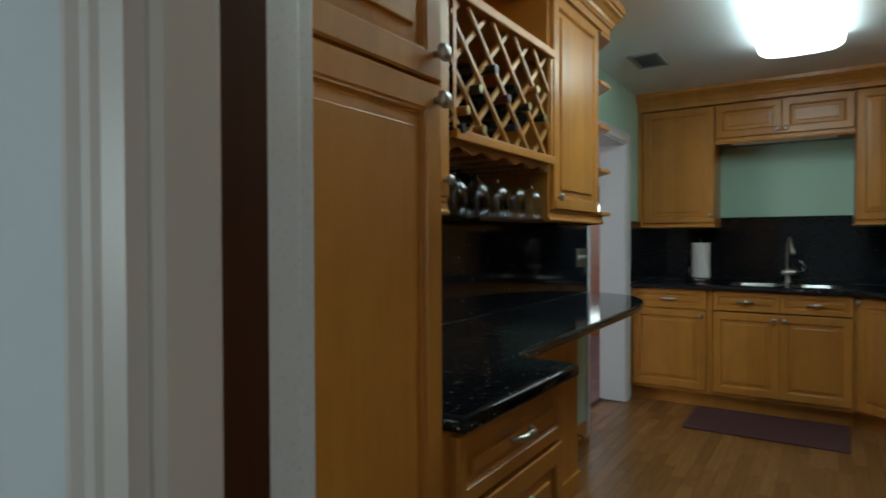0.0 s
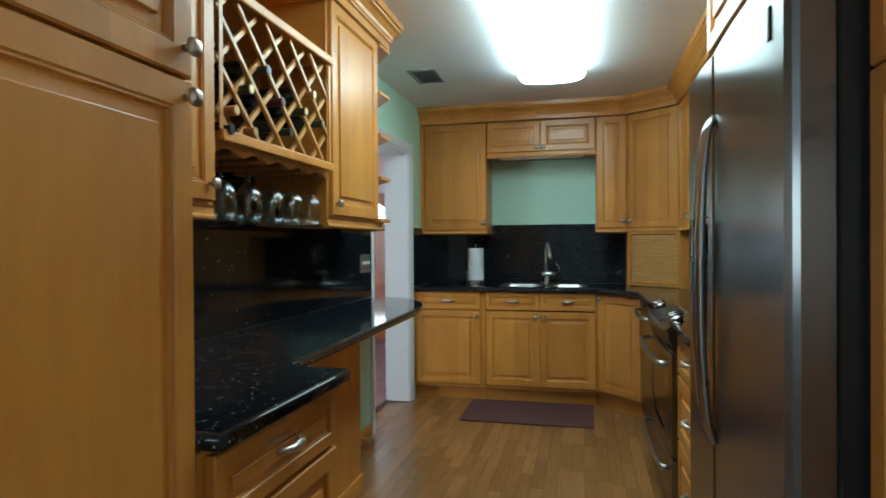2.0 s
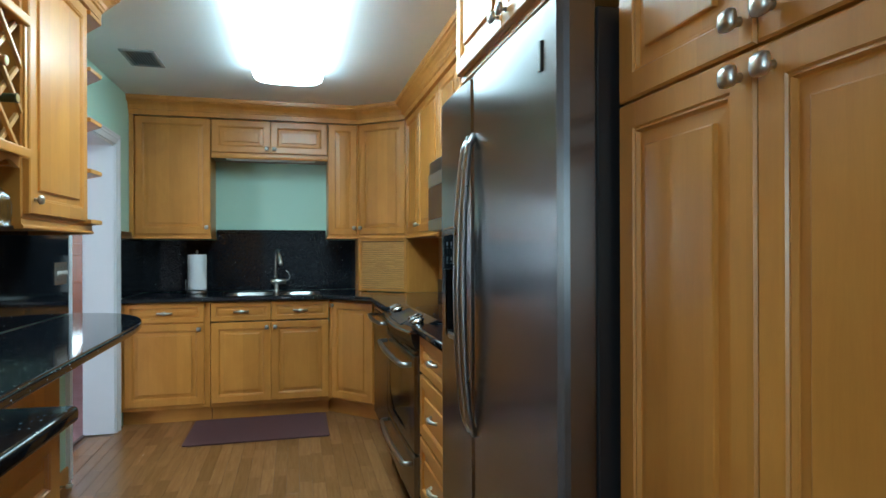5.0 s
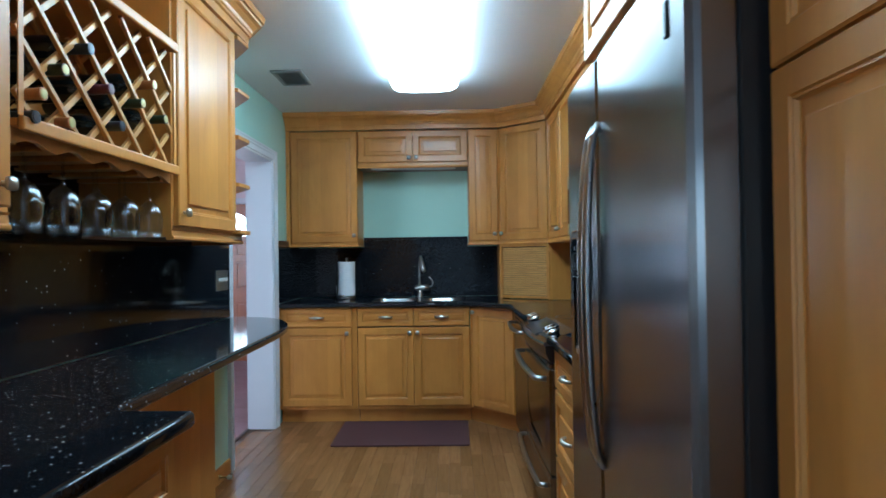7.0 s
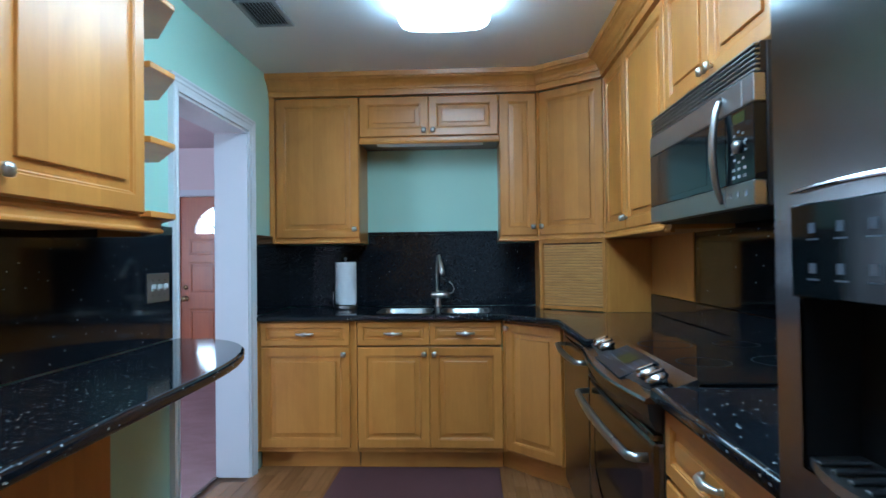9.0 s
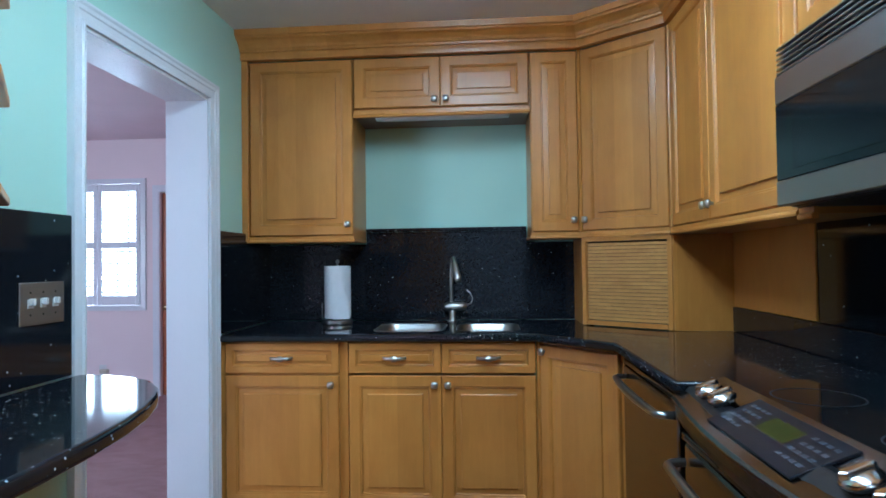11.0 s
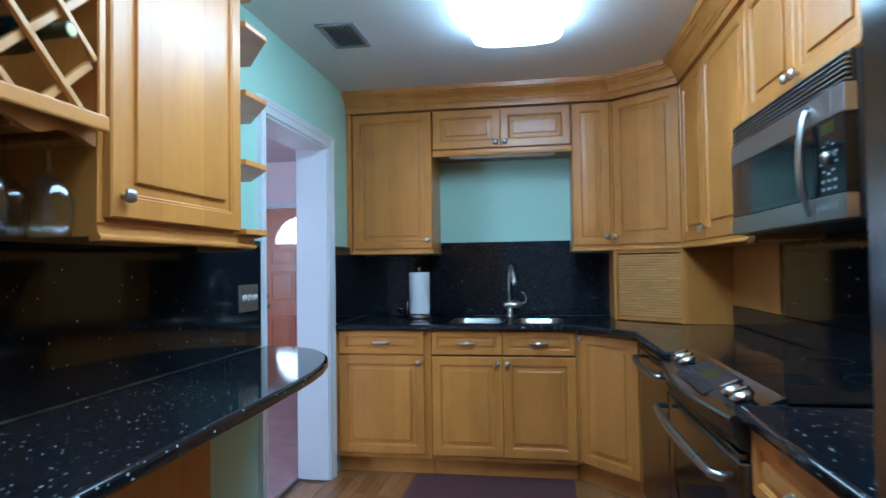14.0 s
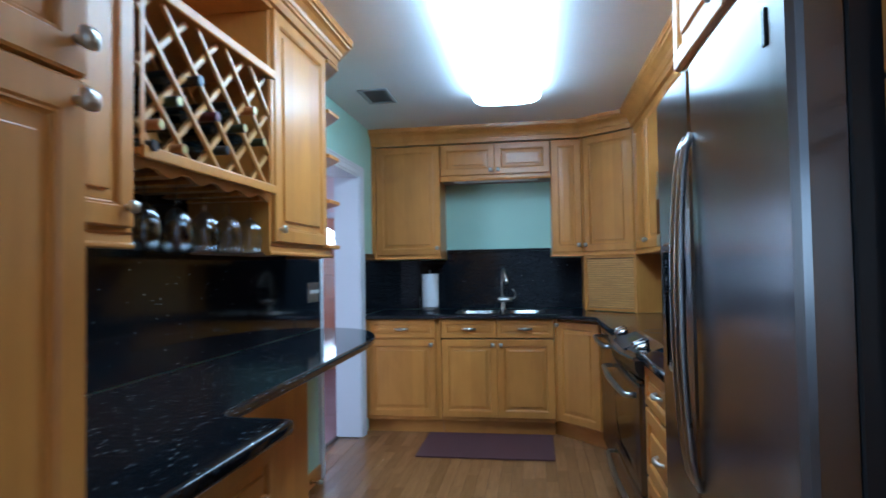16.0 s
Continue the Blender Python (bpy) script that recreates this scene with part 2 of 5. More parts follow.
def plank_mat(name, island):
    m = Mat(name)
    v = m.coords((30, 2.2, 1))
    g = m.noise(v, 2.2, 6, 0.65, 0.8)
    if island:
        tone = m.t.nodes.new("ShaderNodeNewGeometry").outputs["Random Per Island"]
    else:
        tone = m.t.nodes.new("ShaderNodeObjectInfo").outputs["Random"]
    a = m.ramp(tone, [(0.0, (0.24, 0.108, 0.036)), (0.35, (0.29, 0.136, 0.046)), (0.7, (0.35, 0.17, 0.06)), (1.0, (0.265, 0.12, 0.04))])
    m.color(m.mix(0.42, a, m.ramp(g, [(0.3, (0.44, 0.36, 0.28)), (0.65, (1, 1, 1))]), "MULTIPLY"))
    m.rough(g, 0.2, 0.3)
    m.bump(g, 0.04, 0.0006)
    return m.m


PLANK = plank_mat("oak_strip_plank", False)
PLANK_REST = plank_mat("oak_strip_plank_rest", True)
SUBFLOOR = plain("dark_floor_joint", (0.14, 0.07, 0.03), 0.6)


def glass_mat():
    m = Mat("clear_glass")
    m.set(Roughness=0.0, IOR=1.45, Transmission_Weight=1.0)
    m.b.inputs["Base Color"].default_value = (0.96, 0.98, 0.98, 1)
    return m.m


GLASS = glass_mat()


def pane_mat():
    m = bpy.data.materials.new("window_glass")
    m.use_nodes = True
    t = m.node_tree
    t.nodes.remove(t.nodes["Principled BSDF"])
    mixn, fr = t.nodes.new("ShaderNodeMixShader"), t.nodes.new("ShaderNodeFresnel")
    tr, gl = t.nodes.new("ShaderNodeBsdfTransparent"), t.nodes.new("ShaderNodeBsdfGlossy")
    gl.inputs["Roughness"].default_value = 0.02
    t.links.new(fr.outputs[0], mixn.inputs[0])
    t.links.new(tr.outputs[0], mixn.inputs[1])
    t.links.new(gl.outputs[0], mixn.inputs[2])
    t.links.new(mixn.outputs[0], t.nodes["Material Output"].inputs[0])
    return m


PANE = pane_mat()


def thin_glass():
    """Blown glass too thin to bend what is behind it."""
    m = bpy.data.materials.new("thin_blown_glass")
    m.use_nodes = True
    t = m.node_tree
    t.nodes.remove(t.nodes["Principled BSDF"])
    mixn, lw, pw = t.nodes.new("ShaderNodeMixShader"), t.nodes.new("ShaderNodeLayerWeight"), t.nodes.new("ShaderNodeMapRange")
    lw.inputs["Blend"].default_value = 0.35
    pw.inputs[1].default_value, pw.inputs[2].default_value = 0.1, 1.0
    pw.inputs[3].default_value, pw.inputs[4].default_value = 0.045, 0.28
    tr, gl = t.nodes.new("ShaderNodeBsdfTransparent"), t.nodes.new("ShaderNodeBsdfGlossy")
    tr.inputs["Color"].default_value = (0.93, 0.95, 0.96, 1)
    gl.inputs["Roughness"].default_value = 0.09
    t.links.new(lw.outputs["Facing"], pw.inputs[0])
    t.links.new(pw.outputs[0], mixn.inputs[0])
    t.links.new(tr.outputs[0], mixn.inputs[1])
    t.links.new(gl.outputs[0], mixn.inputs[2])
    t.links.new(mixn.outputs[0], t.nodes["Material Output"].inputs[0])
    return m


STEMWARE = thin_glass()


def glow_mat(name, rgb, strength):
    m = Mat(name)
    m.set(Base_Color=(0.8, 0.8, 0.8, 1), Emission_Color=(*rgb, 1), Emission_Strength=strength, Roughness=0.4)
    return m.m


BACKDROP = glow_mat("bright_hazy_daylight", (0.97, 0.96, 1.0), 1.7)
DIFFUSER = glow_mat("lit_acrylic_diffuser", (0.88, 0.96, 1.0), FIXTURE_GLOW)
DIFFUSER_SIDE = glow_mat("lit_prismatic_diffuser_side", (0.88, 0.96, 1.0), FIXTURE_GLOW * 1.45)


# ---- mesh helpers ----
def thing(name, m, label, category, group=""):
    e = new(name)
    e.empty_display_size = 0.1
    e.matrix_basis = m
    return tagged(e, label, category, group)


def part(name, bm, material, parent=None, label="", m=None, smooth=False, kind=""):
    me = bpy.data.meshes.new(name)
    if smooth:
        for f in bm.faces:
            f.smooth = True
    bm.to_mesh(me)
    bm.free()
    me.materials.append(material)
    ob = new(name, me)
    if parent:
        ob.parent = parent
    if m is not None:
        ob.matrix_basis = m
    return tagged(ob, label, kind=kind)


def box(x0, x1, y0, y1, z0, z1, bevel=0.0, bm=None, m=None, seg=1):
    bm = bm or bmesh.new()
    vs = [bm.verts.new((x, y, z)) for x in (x0, x1) for y in (y0, y1) for z in (z0, z1)]
    fs = [bm.faces.new([vs[i] for i in f]) for f in ((0, 1, 3, 2), (4, 6, 7, 5), (0, 4, 5, 1), (2, 3, 7, 6), (0, 2, 6, 4), (1, 5, 7, 3))]
    if bevel:
        edges = list({e for f in fs for e in f.edges})
        r = bmesh.ops.bevel(bm, geom=edges, offset=bevel, segments=seg, profile=0.5, affect="EDGES")
        vs = list({v for f in r["faces"] for v in f.verts} | {v for v in vs if v.is_valid})
    if m is not None:
        for v in vs:
            if v.is_valid:
                v.co = m @ v.co
    return bm


def lathe(profile, n=20, bm=None, m=None):
    """A body of revolution about z from (radius, height) pairs."""
    bm = bm or bmesh.new()
    rings = []
    for r, z in profile:
        if r < 1e-6:
            rings.append([bm.verts.new((0, 0, z))])
        else:
            rings.append([bm.verts.new((r * math.cos(a * 2 * math.pi / n), r * math.sin(a * 2 * math.pi / n), z)) for a in range(n)])
    for a, b in zip(rings, rings[1:]):
        for i in range(n):
            j = (i + 1) % n
            if len(a) == 1 and len(b) > 1:
                bm.faces.new((a[0], b[j], b[i]))
            elif len(b) == 1 and len(a) > 1:
                bm.faces.new((a[i], a[j], b[0]))
            elif len(a) > 1:
                bm.faces.new((a[i], a[j], b[j], b[i]))
    bmesh.ops.recalc_face_normals(bm, faces=bm.faces)
    if m is not None:
        for ring in rings:
            for v in ring:
                v.co = m @ v.co
    return bm


def tube(points, r, n=10, bm=None, flat=1.0):
    """A round or flattened bar along a list of points."""
    bm = bm or bmesh.new()
    pts = [Vector(p) for p in points]
    rings = []
    side = None
    for i, p in enumerate(pts):
        d = (pts[min(i + 1, len(pts) - 1)] - pts[max(i - 1, 0)]).normalized()
        if side is None:
            side = d.orthogonal().normalized()
        side = (side - d * side.dot(d)).normalized()
        up = d.cross(side)
        rr = r[i] if isinstance(r, (list, tuple)) else r
        rings.append([bm.verts.new(p + side * rr * math.cos(a) + up * rr * flat * math.sin(a)) for a in (k * 2 * math.pi / n for k in range(n))])
    for a, b in zip(rings, rings[1:]):
        for i in range(n):
            j = (i + 1) % n
            bm.faces.new((a[i], a[j], b[j], b[i]))
    bm.faces.new(rings[0][::-1])
    bm.faces.new(rings[-1])
    return bm


def prism(poly, z0, z1, bevel=0.0, bm=None, seg=2):
    """An upright prism on a ring of (x, y)."""
    bm = bm or bmesh.new()
    lo = [bm.verts.new((x, y, z0)) for x, y in poly]
    hi = [bm.verts.new((x, y, z1)) for x, y in poly]
    n = len(poly)
    bm.faces.new(lo[::-1])
    top = bm.faces.new(hi)
    for i in range(n):
        j = (i + 1) % n
        bm.faces.new((lo[i], lo[j], hi[j], hi[i]))
    if bevel:
        edges = [e for e in bm.edges if e.verts[0].co.z == e.verts[1].co.z]
        bmesh.ops.bevel(bm, geom=edges, offset=bevel, segments=seg, profile=0.5, affect="EDGES")
    bmesh.ops.recalc_face_normals(bm, faces=bm.faces)
    return bm


def sweep(path, profile, to3d, bm=None):
    """A moulding: the profile (out, w) carried along a flat path with mitred corners; out is to the right of the way."""
    bm = bm or bmesh.new()
    pts = [Vector(p) for p in path]
    rings = []
    for i, p in enumerate(pts):
        a = (p - pts[i - 1]).normalized() if i else None
        b = (pts[i + 1] - p).normalized() if i < len(pts) - 1 else None
        na = Vector((a.y, -a.x)) if a else None
        nb = Vector((b.y, -b.x)) if b else None
        if na and nb:
            n = (na + nb).normalized()
            n = n / max(0.3, n.dot(na))
        else:
            n = na or nb
        rings.append([bm.verts.new(to3d(p.x + n.x * o, p.y + n.y * o, w)) for o, w in profile])
    k = len(profile)
    for a, b in zip(rings, rings[1:]):
        for i in range(k):
            j = (i + 1) % k
            bm.faces.new((a[i], a[j], b[j], b[i]))
    bm.faces.new(rings[0][::-1])
    bm.faces.new(rings[-1])
    bmesh.ops.recalc_face_normals(bm, faces=bm.faces)
    return bm


def panel_door(w, h, t=0.021, stile=0.058):
    """A raised-panel front; x along it, z up, its face at y = 0 looking to -y."""
    s = min(stile, h * 0.27, w * 0.3)
    k = s / 0.058
    loops = [(0, t), (0, 0.004), (0.004, 0), (s - 0.010 * k, 0), (s - 0.007 * k, 0.0035), (s - 0.003 * k, 0.003), (s, 0.0105), (s + 0.002, 0.0115),
             (s + 0.005 * k, 0.0110), (s + 0.026 * k, 0.0096), (s + 0.0266 * k, 0.0024), (s + 0.029 * k, 0.001)]
    bm = bmesh.new()
    rings = [[bm.verts.new(p) for p in ((i, d, i), (w - i, d, i), (w - i, d, h - i), (i, d, h - i))] for i, d in loops]
    bm.faces.new(rings[0][::-1])
    for a, b in zip(rings, rings[1:]):
        for i in range(4):
            j = (i + 1) % 4
            bm.faces.new((a[i], a[j], b[j], b[i]))
    bm.faces.new(rings[-1])
    bmesh.ops.recalc_face_normals(bm, faces=bm.faces)
    return bm


def knob_mesh():
    """A square pillow knob on a short neck, pointing to -y."""
    bm = lathe([(0.0, 0.0), (0.007, 0.0), (0.0055, 0.006), (0.006, 0.012), (0.0, 0.012)], 12, m=Matrix.Rotation(radians(90), 4, "X"))
    loops = [(0.010, 0.012), (0.015, 0.016), (0.0155, 0.022), (0.012, 0.027), (0.006, 0.0295)]
    rings = []
    for r, d in loops:
        ring = []
        for k in range(16):
            a = k * math.pi / 8
            c, s_ = math.cos(a), math.sin(a)
            f = (abs(c) ** 4 + abs(s_) ** 4) ** -0.25
            ring.append(bm.verts.new((r * c * f, -d, r * s_ * f)))
        rings.append(ring)
    bm.faces.new(rings[0])
    for a, b in zip(rings, rings[1:]):
        for i in range(16):
            j = (i + 1) % 16
            bm.faces.new((a[i], a[j], b[j], b[i]))
    bm.faces.new(rings[-1][::-1])
    bmesh.ops.recalc_face_normals(bm, faces=bm.faces)
    return bm


def pull_mesh():
    """A cup-shaped drawer pull with flared feet and a ribbed oval middle, along x, pointing to -y."""
    bm = tube([(-0.05, -0.003, 0), (-0.042, -0.012, 0), (-0.028, -0.021, 0), (0, -0.025, 0), (0.028, -0.021, 0), (0.042, -0.012, 0), (0.05, -0.003, 0)],
              [0.006, 0.007, 0.0085, 0.010, 0.0085, 0.007, 0.006], 10)
    lathe([(0, -0.009), (0.008, -0.008), (0.016, -0.003), (0.018, 0), (0.016, 0.003), (0.008, 0.008), (0, 0.009)], 16, bm,
          pose(0, -0.026, 0, 90) @ Matrix.Diagonal((1.15, 0.75, 0.8, 1)))
    for s in (-1, 1):
        box(s * 0.047 - 0.007, s * 0.047 + 0.007, -0.006, 0.0, -0.007, 0.007, 0.002, bm)
    return bm


KNOB, PULL = None, None


def hardware(kind, parent, x, z, lift=0.0):
    global KNOB, PULL
    if kind == "knob":
        if KNOB is None:
            ob = part("knob", knob_mesh(), NICKEL, parent, "brushed nickel square knob", smooth=True)
            KNOB = ob.data
        else:
            ob = new("knob", KNOB)
            ob.parent = parent
            tagged(ob, "brushed nickel square knob")
    else:
        if PULL is None:
            ob = part("handle", pull_mesh(), NICKEL, parent, "brushed nickel cup handle", smooth=True)
            PULL = ob.data
        else:
            ob = new("handle", PULL)
            ob.parent = parent
            tagged(ob, "brushed nickel cup handle")
    ob.matrix_basis = pose(x, -lift, z)
    return ob


def fronts(cab, items, zbase):
    """Doors and drawers on a cabinet: (kind, x0, x1, z0, z1, hardware, hx, hz), heights above the floor."""
    for kind, x0, x1, z0, z1, hw, hx, hz in items:
        g = 0.0012
        w, h = x1 - x0 - 2 * g, z1 - z0 - 2 * g
        bm = panel_door(w, h)
        d = part(kind, bm, WOOD_H if kind == "drawer_front" else WOOD, cab, m=pose(x0 + g, 0, z0 + g - zbase))
        if hw:
            hardware(hw, d, hx - x0 - g, hz - z0 - g)


def cabinet(name, x, y, angle, w, depth, z0, z1, label, items, toe=0.0, front=0.022, hollow=False):
    """A unit whose front's left foot is at (x, y); it looks to -y before it is turned."""
    cab = thing(name, pose(x, y, z0, 0, 0, angle), label, "cabinet")
    bm = box(0.0005, w - 0.0005, front, depth, toe, z1 - z0, 0.0015)
    part("body", bm, WOOD, cab)
    if toe:
        part("toe_kick", box(0.002, w - 0.002, 0.10, 0.12, 0, toe - 0.001), WOOD_H, cab)
    fronts(cab, items, z0)
    return cab


# ---- structure ----
LW, RW, BW, CEIL = -0.952, 1.44, 5.43, 2.405   # left wall, right wall, back wall, ceiling
LIV_Y, LIV_CEIL = 7.6, 2.45


def structure(name, bm, material, label):
    return part(name, bm, material, None, label, kind="structure")


floor = structure("floor", box(LW - 0.1895, 4.0, -3.6, BW + 0.2, -0.12, -0.006), SUBFLOOR, "dark underlay below the kitchen's wood strip floor")
structure("carpet_floor", box(-7.2, LW - 0.19, 1.0, LIV_Y + 0.2, -0.12, -0.002), CARPET, "dusty pink crushed carpet in the living room")
structure("wall_back", box(LW - 0.2, RW + 0.2, BW, BW + 0.2, -0.12, CEIL + 0.1), MINT, "mint green painted kitchen wall behind the sink")
structure("wall_right", box(RW, RW + 0.2, 0.3, BW - 0.001, -0.12, CEIL + 0.1), MINT, "mint green painted kitchen wall behind the range")
wl = box(LW - 0.18, LW, 0.504, 3.875, -0.12, CEIL + 0.1)
box(LW - 0.18, LW, 4.73, BW - 0.001, -0.12, CEIL + 0.1, bm=wl)
box(LW - 0.18, LW, 3.875, 4.73, 1.99, CEIL + 0.1, bm=wl)
structure("wall_left", wl, MINT, "mint green kitchen wall with a cased doorway")
structure("ceiling", box(LW, RW, 0.5, BW, CEIL, CEIL + 0.1), CEILING, "smooth white kitchen ceiling")
# south wall with the opening the walk starts in
ws = box(-3.0, 0.02, 0.30, 0.345, -0.12, 2.6)
box(-3.0, -0.045, 0.345, 0.50, -0.12, 2.6, bm=ws)
box(0.83, RW - 0.002, 0.30, 0.50, -0.12, 2.6, bm=ws)
box(0.02, 0.83, 0.30, 0.50, 2.07, 2.6, bm=ws)
structure("wall_entry", ws, PLAIN, "pale grey painted wall with the entry doorway")
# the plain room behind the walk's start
# opening cut for the rear fill lamp, always out of view
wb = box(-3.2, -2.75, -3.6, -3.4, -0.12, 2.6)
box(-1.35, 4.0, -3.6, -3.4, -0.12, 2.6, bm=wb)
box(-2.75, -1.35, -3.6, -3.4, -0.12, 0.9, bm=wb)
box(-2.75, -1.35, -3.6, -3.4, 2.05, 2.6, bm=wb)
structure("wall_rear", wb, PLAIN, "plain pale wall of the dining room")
structure("wall_rear_left", box(-3.2, -3.0, -3.399, 0.499, -0.12, 2.6), PLAIN, "plain pale side wall of the dining room")
# unseen opening made for the side fill lamp
wr = box(3.8, 4.0, -3.399, -2.45, -0.12, 2.6)
box(3.8, 4.0, -1.05, 0.499, -0.12, 2.6, bm=wr)
box(3.8, 4.0, -2.45, -1.05, -0.12, 0.9, bm=wr)
box(3.8, 4.0, -2.45, -1.05, 2.05, 2.6, bm=wr)
structure("wall_rear_right", wr, PLAIN, "plain pale side wall of the dining room")
structure("wall_entry_right", box(RW + 0.2, 3.8, 0.30, 0.50, -0.12, 2.6), PLAIN, "plain pale wall of the dining room")
structure("ceiling_rear", box(-3.2, 4.0, -3.6, 0.3, 2.44, 2.54), CEILING, "plain white dining room ceiling")
structure("floor_rear", box(-3.2, LW - 0.1905, -3.6, 0.5, -0.12, -0.004), SUBFLOOR, "brown dining room floor")

# living room seen through the doorway
WX0, WX1, WZ0, WZ1 = -4.28, -3.00, 0.86, 2.02
DX0, DX1, DZ = -2.81, -1.90, 1.93
wf = box(-7.2, WX0, LIV_Y, LIV_Y + 0.18, -0.12, 2.6)
box(WX0, WX1, LIV_Y, LIV_Y + 0.18, -0.12, WZ0, bm=wf)
box(WX0, WX1, LIV_Y, LIV_Y + 0.18, WZ1, 2.6, bm=wf)
box(WX1, DX0, LIV_Y, LIV_Y + 0.18, -0.12, 2.6, bm=wf)
box(DX0, DX1, LIV_Y, LIV_Y + 0.18, DZ, 2.6, bm=wf)
box(DX1, -1.13, LIV_Y, LIV_Y + 0.18, -0.12, 2.6, bm=wf)
structure("wall_living_front", wf, PINK, "pale pink living room wall with a window and front door")
structure("wall_living_left", box(-7.2, -7.0, 1.0, LIV_Y, -0.12, 2.6), PINK, "pale pink living room side wall")
# out-of-view rear wall, opened for the added living room fill
lr = box(-7.0, -5.47, 1.0, 1.2, -0.12, 2.6)
box(-3.73, LW - 0.2, 1.0, 1.2, -0.12, 2.6, bm=lr)
box(-5.47, -3.73, 1.0, 1.2, -0.12, 0.9, bm=lr)
box(-5.47, -3.73, 1.0, 1.2, 2.0, 2.6, bm=lr)
structure("wall_living_rear", lr, PINK, "pale pink living room rear wall with an opening added for fill light")
structure("wall_living_right", box(-1.13, -0.95, BW + 0.201, LIV_Y + 0.18, -0.12, 2.6), PINK, "pale pink living room wall beside the front door")
part("wall_facing", box(LW - 0.186, LW - 0.1805, 1.2, 3.875, 0.0, 2.449), PINK, None, "pale pink paint on the living room side of the kitchen wall", kind="structure")
part("wall_facing", box(LW - 0.186, LW - 0.1805, 4.73, 5.63, 0.0, 2.449), PINK, None, "pale pink paint on the living room side of the kitchen wall", kind="structure")
part("wall_facing", box(LW - 0.186, LW - 0.1805, 3.875, 4.73, 1.99, 2.449), PINK, None, "pale pink paint on the living room side of the kitchen wall", kind="structure")
structure("ceiling_living", box(-7.0, LW - 0.1805, 1.2, LIV_Y, LIV_CEIL, LIV_CEIL + 0.1), PINK_CEIL, "textured pinkish living room ceiling")
structure("ground", box(-60, 60, -60, 90, -0.30, -0.20), plain("pale_paving", (0.32, 0.31, 0.29), 0.8), "pale paving outside the house")
part("baseboard", box(-7.0, DX0 - 0.08, LIV_Y - 0.014, LIV_Y - 0.001, 0.0, 0.09, 0.003), TRIM, None, "white living room baseboard", kind="structure")

# doorway linings and casings
CASE = [(0.0, 0.0), (0.0, 0.012), (0.012, 0.014), (0.016, 0.009), (0.036, 0.012), (0.04, 0.016), (0.052, 0.017), (0.06, 0.022), (0.068, 0.022), (0.072, 0.0)]


def casing(name, a0, a1, top, plane, sign, material, along="y", label="white moulded door casing", k=1.0):
    """Casing round an opening from a0 to a1 on a wall plane; sign is the side to which it stands proud."""
    prof = [(-o * k, w) for o, w in CASE]
    if along == "y":
        f = lambda u, v, w: (plane + sign * (w + 0.0005), u, v)
    else:
        f = lambda u, v, w: (u, plane + sign * (w + 0.0005), v)
    return part(name, sweep([(a0, 0.0), (a0, top), (a1, top), (a1, 0.0)], prof, f), material, None, label, kind="structure")


casing("door_trim", 3.88, 4.715, 1.985, LW, 1, TRIM)
casing("door_trim", 3.88, 4.715, 1.985, LW - 0.186, -1, TRIM)
lin = box(LW - 0.187, LW + 0.001, 3.8755, 3.89, 0.0, 1.985)
box(LW - 0.187, LW + 0.001, 4.705, 4.7295, 0.0, 1.985, bm=lin)
box(LW - 0.187, LW + 0.001, 3.89, 4.705, 1.972, 1.9895, bm=lin)
part("door_lining", lin, TRIM, None, "white painted lining of the doorway to the living room", kind="structure")
part("threshold", box(LW - 0.205, LW - 0.180, 3.89, 4.705, -0.004, 0.006, 0.003), DARK_DOOR, None, "dark strip between wood floor and carpet", kind="structure")

# entry doorway: casings, jambs and the slot of the sliding door
casing("entry_trim", 0.049, 0.806, 2.065, 0.30, -1, CREAM, "x", "aged white fluted casing of the entry doorway", 0.66)
casing("entry_trim", -0.044, 0.878, 2.11, 0.50, 1, TRIM, "x", "white casing on the kitchen side of the entry")
part("entry_jamb", prism([(0.0205, 0.299), (0.054, 0.299), (0.058, 0.304), (0.056, 0.339), (0.052, 0.344), (-0.03, 0.344), (-0.03, 0.3455), (0.0205, 0.3455)][:5] + [(0.0205, 0.344)], 0.0, 2.07), CREAM, None,
     "aged cream painted jamb of the entry doorway", kind="structure")
part("entry_jamb", prism([(-0.0445, 0.414), (0.002, 0.414), (0.0045, 0.420), (0.0, 0.445), (-0.004, 0.448), (-0.007, 0.462), (-0.013, 0.470), (-0.016, 0.486), (-0.026, 0.494), (-0.031, 0.503), (-0.0445, 0.503)], 0.0, 2.07), TRIM, None,
     "white grooved post of the entry doorway", kind="structure")
part("entry_jamb", box(0.80, 0.8295, 0.299, 0.503, 0.0, 2.07, 0.003), CREAM, None, "aged cream painted jamb of the entry doorway", kind="structure")
part("entry_head", box(0.0545, 0.7995, 0.299, 0.503, 2.055, 2.0695, 0.002), CREAM, None, "aged cream painted head of the entry doorway", kind="structure")
sd = thing("sliding_door", pose(0.0, 0.388, 0.0), "dark brown wooden sliding door pushed into its wall slot", "door")
part("edge", box(-0.04, 0.022, -0.040, 0.020, 0.005, 2.05, 0.003), DARK_DOOR, sd)

